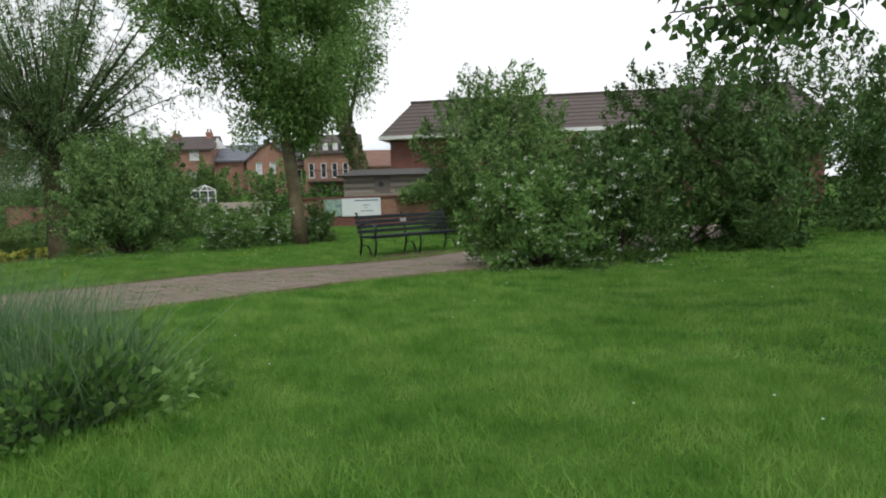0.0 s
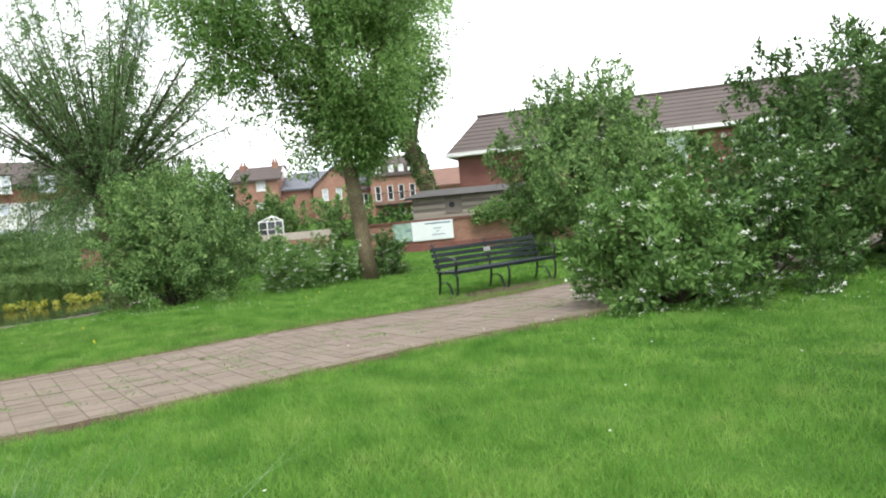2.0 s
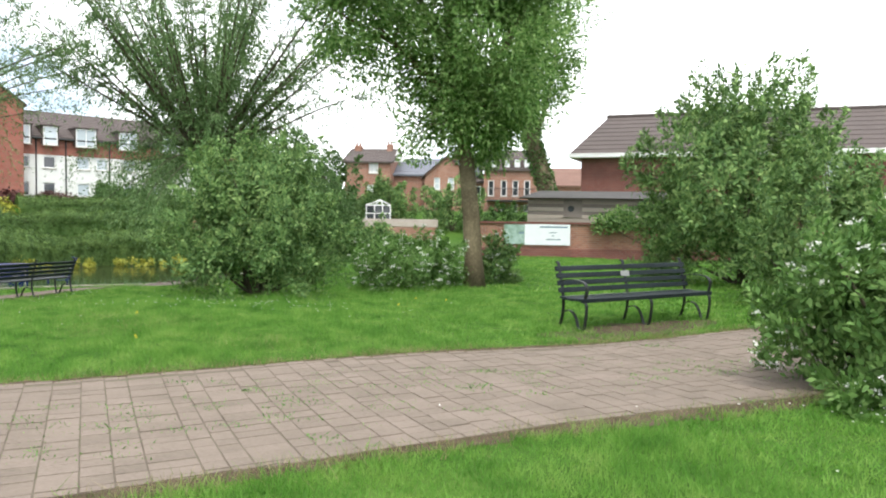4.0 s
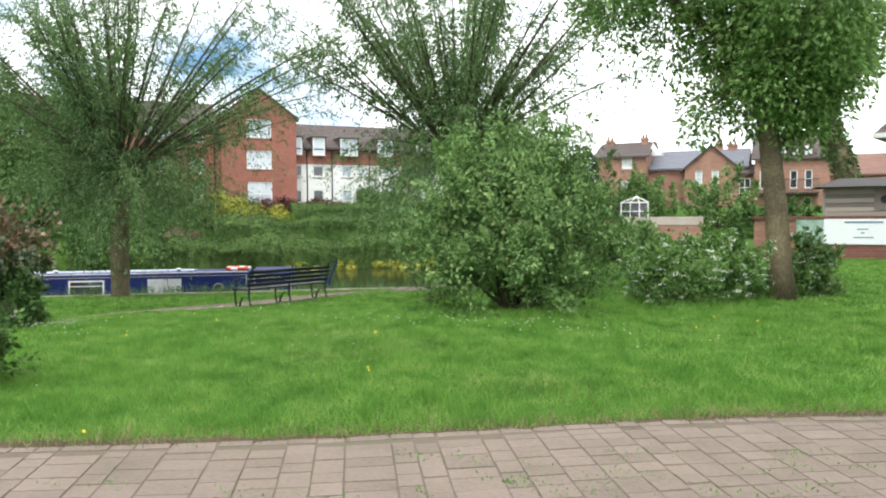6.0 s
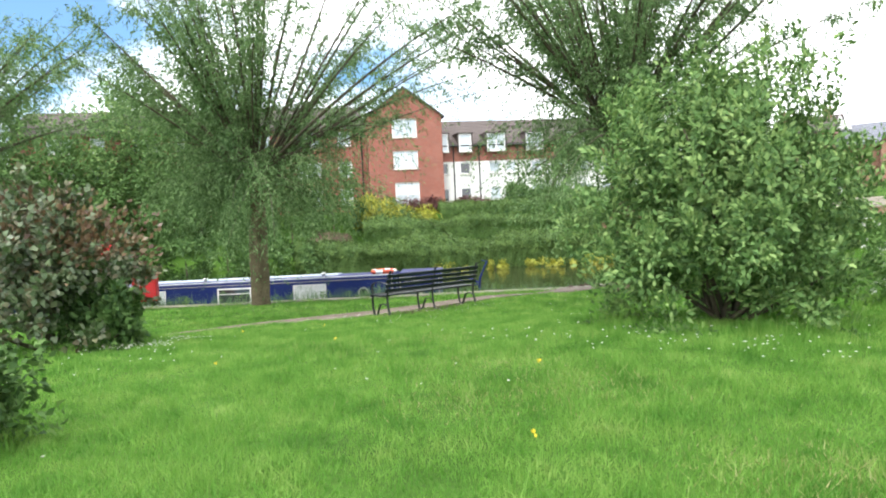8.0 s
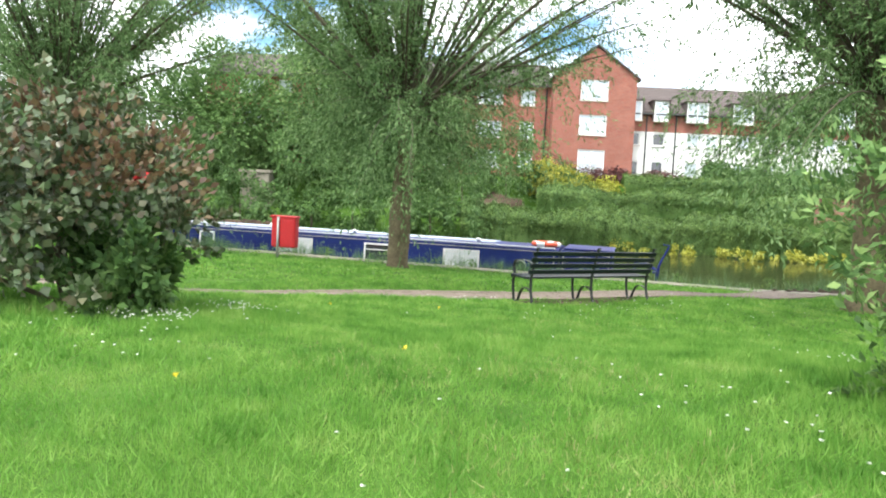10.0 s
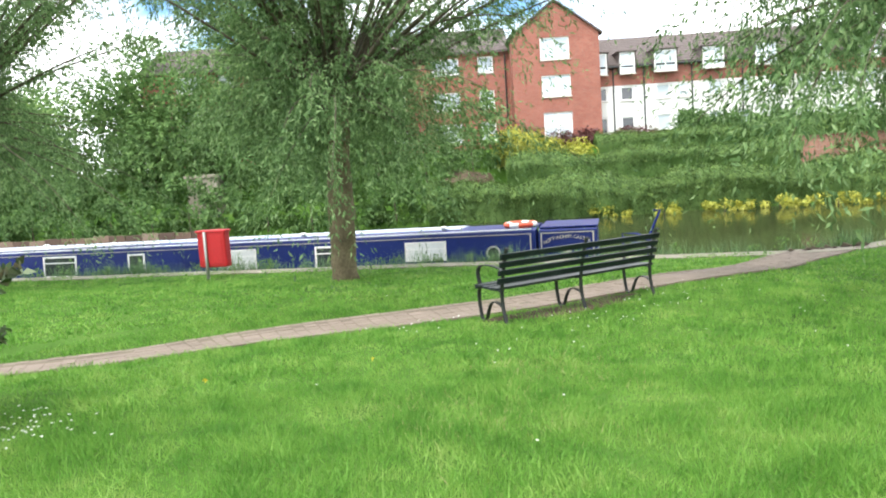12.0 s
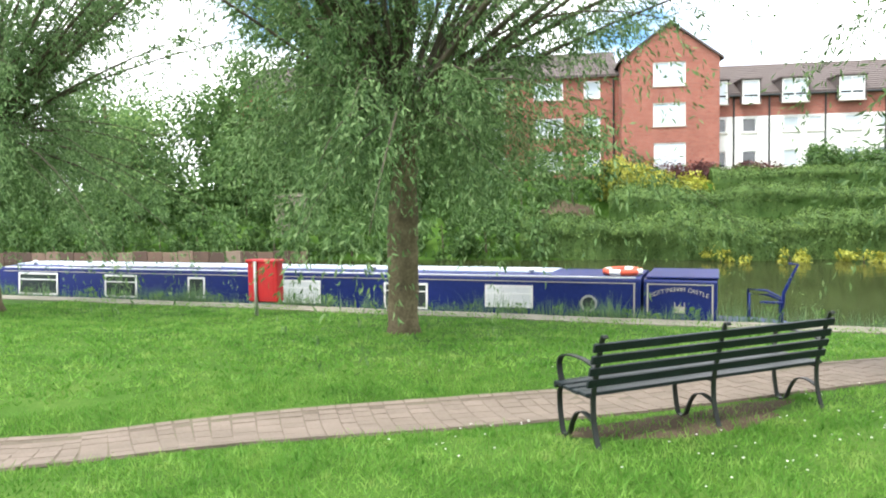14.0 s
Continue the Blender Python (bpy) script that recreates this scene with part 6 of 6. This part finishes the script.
# wood across the canal
rr = random.Random(90)
for i, (a, s2, h, w) in enumerate([(-44, 57, 9, 4.2), (-38, 60, 10, 4.4), (-33, 56, 8, 3.8), (-28, 60, 9.5, 4.2), (-23, 56, 8.6, 3.8), (-19, 60, 10, 4.0), (-15, 57, 8.2, 3.4), (-11.0, 60, 9.2, 3.6), (-7.5, 57.5, 7.0, 2.8), (-4.0, 59, 7.0, 2.6), (-52, 60, 10, 4.5), (-60, 58, 10, 4.6)]):
    c, h = bank(s2, a, 0), h * (0.8 if a < -12 else 1.0)
    broad_tree("bank_tree", c[0], c[1], [(0, 0, -0.3), (0.1, 0, h * 0.25), (0.0, 0.1, h * 0.5), (0.1, 0, h * 0.75)], 0.2,
               [([(0, 0, h * 0.3), (w * 0.3, 0.2, h * 0.5), (w * 0.5, 0, h * 0.65)], 0.09), ([(0, 0, h * 0.3), (-w * 0.3, 0.2, h * 0.5), (-w * 0.5, 0, h * 0.6)], 0.09)],
               [((0, 0, h * 0.58), (w * 0.85, w * 0.7, h * 0.42), 34), ((w * 0.4, -0.5, h * 0.4), (w * 0.5, w * 0.5, h * 0.25), 14), ((-w * 0.45, -0.4, h * 0.42), (w * 0.5, w * 0.5, h * 0.26), 14)],
               [M_WOOD, M_SHRUB, M_WOOD][i % 3], "leafy green tree in the wood across the canal", (0.3, 0.15), 100 + i, per=150, spread=0.7)
shrub("dark_conifer", -15.6, 55.9, 3.4, 2.6, 8.2, M_DARKLEAF, "dark evergreen bush near the water wall", 15000, (0.26, 0.13), 95, spread=0.4, low=-0.9)
shrub("garden_bush", -5.3, 55.0, 2.1, 1.6, 3.2, M_SHRUB, "pale green garden bush before the houses", 3600, (0.24, 0.12), 96, spread=0.35)
shrub("garden_bush", -10.2, 58.0, 1.6, 1.4, 3.4, M_SHRUB, "green garden bush before the houses", 3000, (0.24, 0.12), 97, spread=0.35)
shrub("garden_bush", -2.0, 52.0, 2.2, 1.0, 2.0, M_DARKLEAF, "green hedge before the three-storey house", 2600, (0.24, 0.12), 98, spread=0.3)
shrub("waterside_bush", -6.3, 31.2, 1.2, 1.0, 1.0, M_SHRUB, "green waterside bush beyond the round shrub", 4000, (0.16, 0.08), 99, spread=0.3)
shrub("garden_bush", 21.5, 24.5, 3.5, 2.5, 5.0, M_DARKLEAF, "dark garden tree closing the lawn", 6000, (0.22, 0.11), 101, spread=0.45)

# ---- lawn grass ----
r = np.random.RandomState(50)
line = np.array([(-0.3, 0.4), (-0.4, 2.7), (-0.9, 6.0), (-2.1, 8.2), (-4.0, 11.3), (-5.9, 13.7), (-8.3, 16.2)])


def scatter(n, x0, x1, y0, y1, dmin, dmax, seed, margin=0.09):
    r = np.random.RandomState(seed)
    X, Y = r.uniform(x0, x1, n), r.uniform(y0, y1, n)
    d = np.hypot(X[:, None] - line[None, :, 0], Y[:, None] - line[None, :, 1]).min(1)
    s = NX * X + NY * Y
    ok = (d >= dmin) & (d < dmax) & (s < QUAY - 0.14)
    X, Y = X[ok], Y[ok]
    bare = np.zeros(len(X), bool)
    for bx, by, ba in (B1, B2):
        c, q = math.cos(radians(ba)), math.sin(radians(ba))
        u, v = (X - bx) * c + (Y - by) * q, -(X - bx) * q + (Y - by) * c
        bare |= ((u / 1.2) ** 2 + ((v + (0.35 if by < 18 else 0)) / 0.4) ** 2 < 1) & (r.uniform(0, 1, len(X)) < 0.72)
    keep = ~on_paths(X, Y, margin) & ~bare
    return np.stack([X[keep], Y[keep]], -1)


lawn = thing("lawn_grass", pose(0, 0, 0), "short green lawn grass", "grass", kind="stuff")
part("near_blades", blades("near_blades", scatter(1000000, -12, 4, 1, 21, 0, 3.2, 51), 0.068, 0.0066, 52, 0.75), M_BLADE, lawn, kind="stuff")
part("middle_blades", blades("middle_blades", scatter(830000, -16, 8, 0, 25, 3.2, 8.0, 53), 0.062, 0.013, 54, 0.85), M_BLADE, lawn, kind="stuff")
part("far_blades", blades("far_blades", scatter(590000, -28, 14, -2, 34, 8.0, 20, 57), 0.057, 0.031, 58, 1.0), M_BLADE, lawn, kind="stuff")
part("edge_blades", blades("edge_blades", scatter(50000, -10, 5, 5, 18, 0, 9, 55, -0.06), 0.075, 0.007, 56, 0.9), M_BLADE, lawn, kind="stuff")
a_ = r.uniform(-22, 14, 15000)
s_ = r.uniform(QUAY - 0.1, QUAY + 0.35, 15000)
o_ = QUAY + 0.13 + 0.14 * np.abs(r.normal(0, 1, 15000))
tuft = 0.35 + 0.65 * np.clip(np.sin(a_ * 1.9) + np.sin(a_ * 0.7 + 1), 0, 1)
keep = r.uniform(0, 1, 15000) < tuft
part("bank_fringe", blades("bank_fringe", np.stack([UX * a_ + NX * o_, UY * a_ + NY * o_], -1)[keep], 0.42, 0.016, 57, 0.35, floor=-0.68), M_REED, lawn, "long grass along the quay", kind="stuff")
P, D_ = clumps((0, 0, 0), (18, 0.14, 0.1), 80, 30, 0.09, 59, low=-1)
part("bank_weeds", leaves("bank_weeds", np.stack([UX * (P[:, 0] - 4) + NX * (QUAY + 0.3 + P[:, 1]), UY * (P[:, 0] - 4) + NY * (QUAY + 0.3 + P[:, 1]), -0.5 + P[:, 2]], -1), D_, 0.08, 0.035, 60), M_NETTLE, lawn, "leafy weeds along the quay", kind="stuff")
# uncut grass round the foot of the shrubs
r = np.random.RandomState(75)
feet = []
for x, y, rad, n in ((-5.03, 17.05, 1.12, 4200), (-3.0, 20.6, 1.1, 2600), (-12.0, 13.75, 1.0, 2600), (-7.95, 10.95, 0.5, 1200)):
    ang, q = r.uniform(0, 2 * np.pi, n), rad * (1 + r.normal(0, 0.13, n))
    feet.append(np.stack([x + q * np.cos(ang), y + q * np.sin(ang)], -1))
part("uncut_grass", blades("uncut_grass", np.concatenate(feet), 0.16, 0.009, 76, 0.5), M_BLADE, lawn, "longer uncut grass round the shrubs", kind="stuff")
# dry pale spots in the turf
r = np.random.RandomState(68)
DRY = [(-6.3, 14.3, 0.35), (-5.7, 13.3, 0.3), (-5.0, 13.9, 0.3), (-7.6, 15.6, 0.3), (-8.4, 14.6, 0.4), (-9.6, 17.2, 0.4), (-3.4, 12.9, 0.3), (-10.2, 18.6, 0.35)]
XY = np.concatenate([np.stack([r.normal(x, s * 1.2, 800), r.normal(y, s * 0.9, 800)], -1) for x, y, s in DRY])
part("dry_blades", blades("dry_blades", XY[~on_paths(XY[:, 0], XY[:, 1])], 0.05, 0.008, 69, 1.0), M_DRY, lawn, "pale dry grass in worn spots", kind="stuff")
# daisies
r = np.random.RandomState(60)
C = scatter(2600, -16, 5, 1, 24, 0, 10, 61)
C = C[(r.uniform(0, 1, len(C)) < 0.11) & (np.sin(C[:, 0] * 1.7) + np.cos(C[:, 1] * 1.3 + C[:, 0]) > -0.2)]
spots = [(-4.6, 15.4, 1.1, 0.3, 90), (-10.7, 14.0, 0.32, 0.22, 110), (-11.5, 15.1, 0.3, 0.2, 60), (-9.6, 13.4, 0.7, 0.4, 18), (-7.0, 18.4, 0.35, 0.25, 26), (-11.3, 20.6, 0.35, 1.2, 40), (-12.9, 19.6, 0.2, 0.4, 15), (3.0, 10.9, 1.6, 0.25, 60)]
C = np.concatenate([C] + [np.stack([r.normal(x, sx, n), r.normal(y, sy, n)], -1) for x, y, sx, sy, n in spots])
k = np.repeat(np.arange(len(C)), 8)
zc = land(C[:, 0], C[:, 1]) + r.uniform(0.04, 0.075, len(C))
Q = np.stack([C[k, 0], C[k, 1], zc[k]], -1)
ang = np.tile(np.arange(8) * math.pi / 4, len(C))
part("daisy_flowers", leaves("daisy_flowers", Q, np.stack([np.cos(ang), np.sin(ang), 0.35 + 0 * ang], -1), 0.0105, 0.0095, 63, 0.1), M_PETAL, lawn, "scattered white daisies", kind="stuff")
C = scatter(30, -12, 4, 2, 18, 0, 6, 64)
k = np.repeat(np.arange(len(C)), 10)
Q = np.stack([C[k, 0], C[k, 1], land(C[k, 0], C[k, 1]) + 0.055], -1)
part("dandelion_flowers", leaves("dandelion_flowers", Q, r.normal(0, 1, (len(Q), 3)) + np.array([0, 0, 1.2]), 0.022, 0.014, 65), M_YPETAL, lawn, "yellow dandelion flowers", kind="stuff")

# ---- paving, piece by piece ----
bed_1 = strip("path_upper", resample(PATH_1, 0.5), HALF_1, 0.025, "wide path of weathered pinkish clay pavers across the lawn")
pave(bed_1, PATH_1, HALF_1, lambda x, y: -4.6 < x < 0.2 and -0.515 * x + 0.857 * y > 10.2, 300, (0.14, 0.175, 0.21, 0.21, 0.28))
bed_2 = strip("path_lower", resample(PATH_2, 0.5), HALF_2, 0.025, "narrow path of clay pavers along the canal lawn")
pave(bed_2, PATH_2, HALF_2, lambda x, y: 16.3 < y < 24, 300, (0.14, 0.14, 0.175, 0.21))
# weeds in the joints
line1 = np.array(resample(PATH_1, 0.05))
r = np.random.RandomState(66)
i = r.randint(300, len(line1) - 100, 420)
off = r.normal(0.0, 0.6, 420)
cen = np.stack([line1[i, 0] - 0.515 * off, line1[i, 1] + 0.857 * off], -1)
k = r.randint(0, 420, 15000)
XY = cen[k] + r.normal(0, 0.05, (15000, 2)) * np.array([1.9, 0.9])
part("joint_weeds", blades("joint_weeds", XY, 0.022, 0.014, 67, 1.2, 0.03), M_NETTLE, lawn, "weeds in the paving joints", kind="stuff")

# dry worn margin along the upper path, with straw-coloured grass
line1 = resample(PATH_1, 0.12)
verge = Build()
r = random.Random(71)
for sgn in (1, -1):
    row = []
    for i in range(1, len(line1) - 1):
        (x0, y0), (x1, y1) = line1[i - 1], line1[i + 1]
        l = math.hypot(x1 - x0, y1 - y0)
        ox, oy = -(y1 - y0) / l * sgn, (x1 - x0) / l * sgn
        x, y = line1[i]
        inner = HALF_1 - 0.03 - 0.05 * r.random() - 0.06 * max(0, math.sin(i * 0.21 + sgn))
        outer = HALF_1 + 0.1 + 0.1 * r.random() + 0.08 * math.sin(i * 0.13)
        row.append([(x + ox * q, y + oy * q, gz(x + ox * q, y + oy * q) + h) for q, h in ((inner, 0.012), ((inner + outer) / 2, 0.034), (outer, 0.004))])
    k = len(row)
    verge.add([p for q in row for p in q], [(i * 3 + j, i * 3 + j + 1, i * 3 + 4 + j, i * 3 + 3 + j) for i in range(k - 1) for j in range(2)])
tagged(part("path_verge", verge, M_SOIL), "dry brown soil margin along the paved path", "verge", kind="structure")
r = np.random.RandomState(72)
L1 = np.array(line1)
i = r.randint(1, len(L1) - 1, 36000)
T = L1[i + 1 - (i == len(L1) - 1)] - L1[i - 1]
T = T / np.linalg.norm(T, axis=1, keepdims=True)
o = (HALF_1 + np.abs(r.normal(0, 0.13, len(i))) - 0.02) * np.where(r.uniform(0, 1, len(i)) < 0.6, 1, -1)
XY = L1[i] + np.stack([-T[:, 1] * o, T[:, 0] * o], -1) + r.normal(0, 0.03, (len(i), 2))
part("straw_blades", blades("straw_blades", XY, 0.075, 0.006, 73, 1.1, 0.01), M_STRAW, lawn, "dry straw-coloured grass at the path edge", kind="stuff")
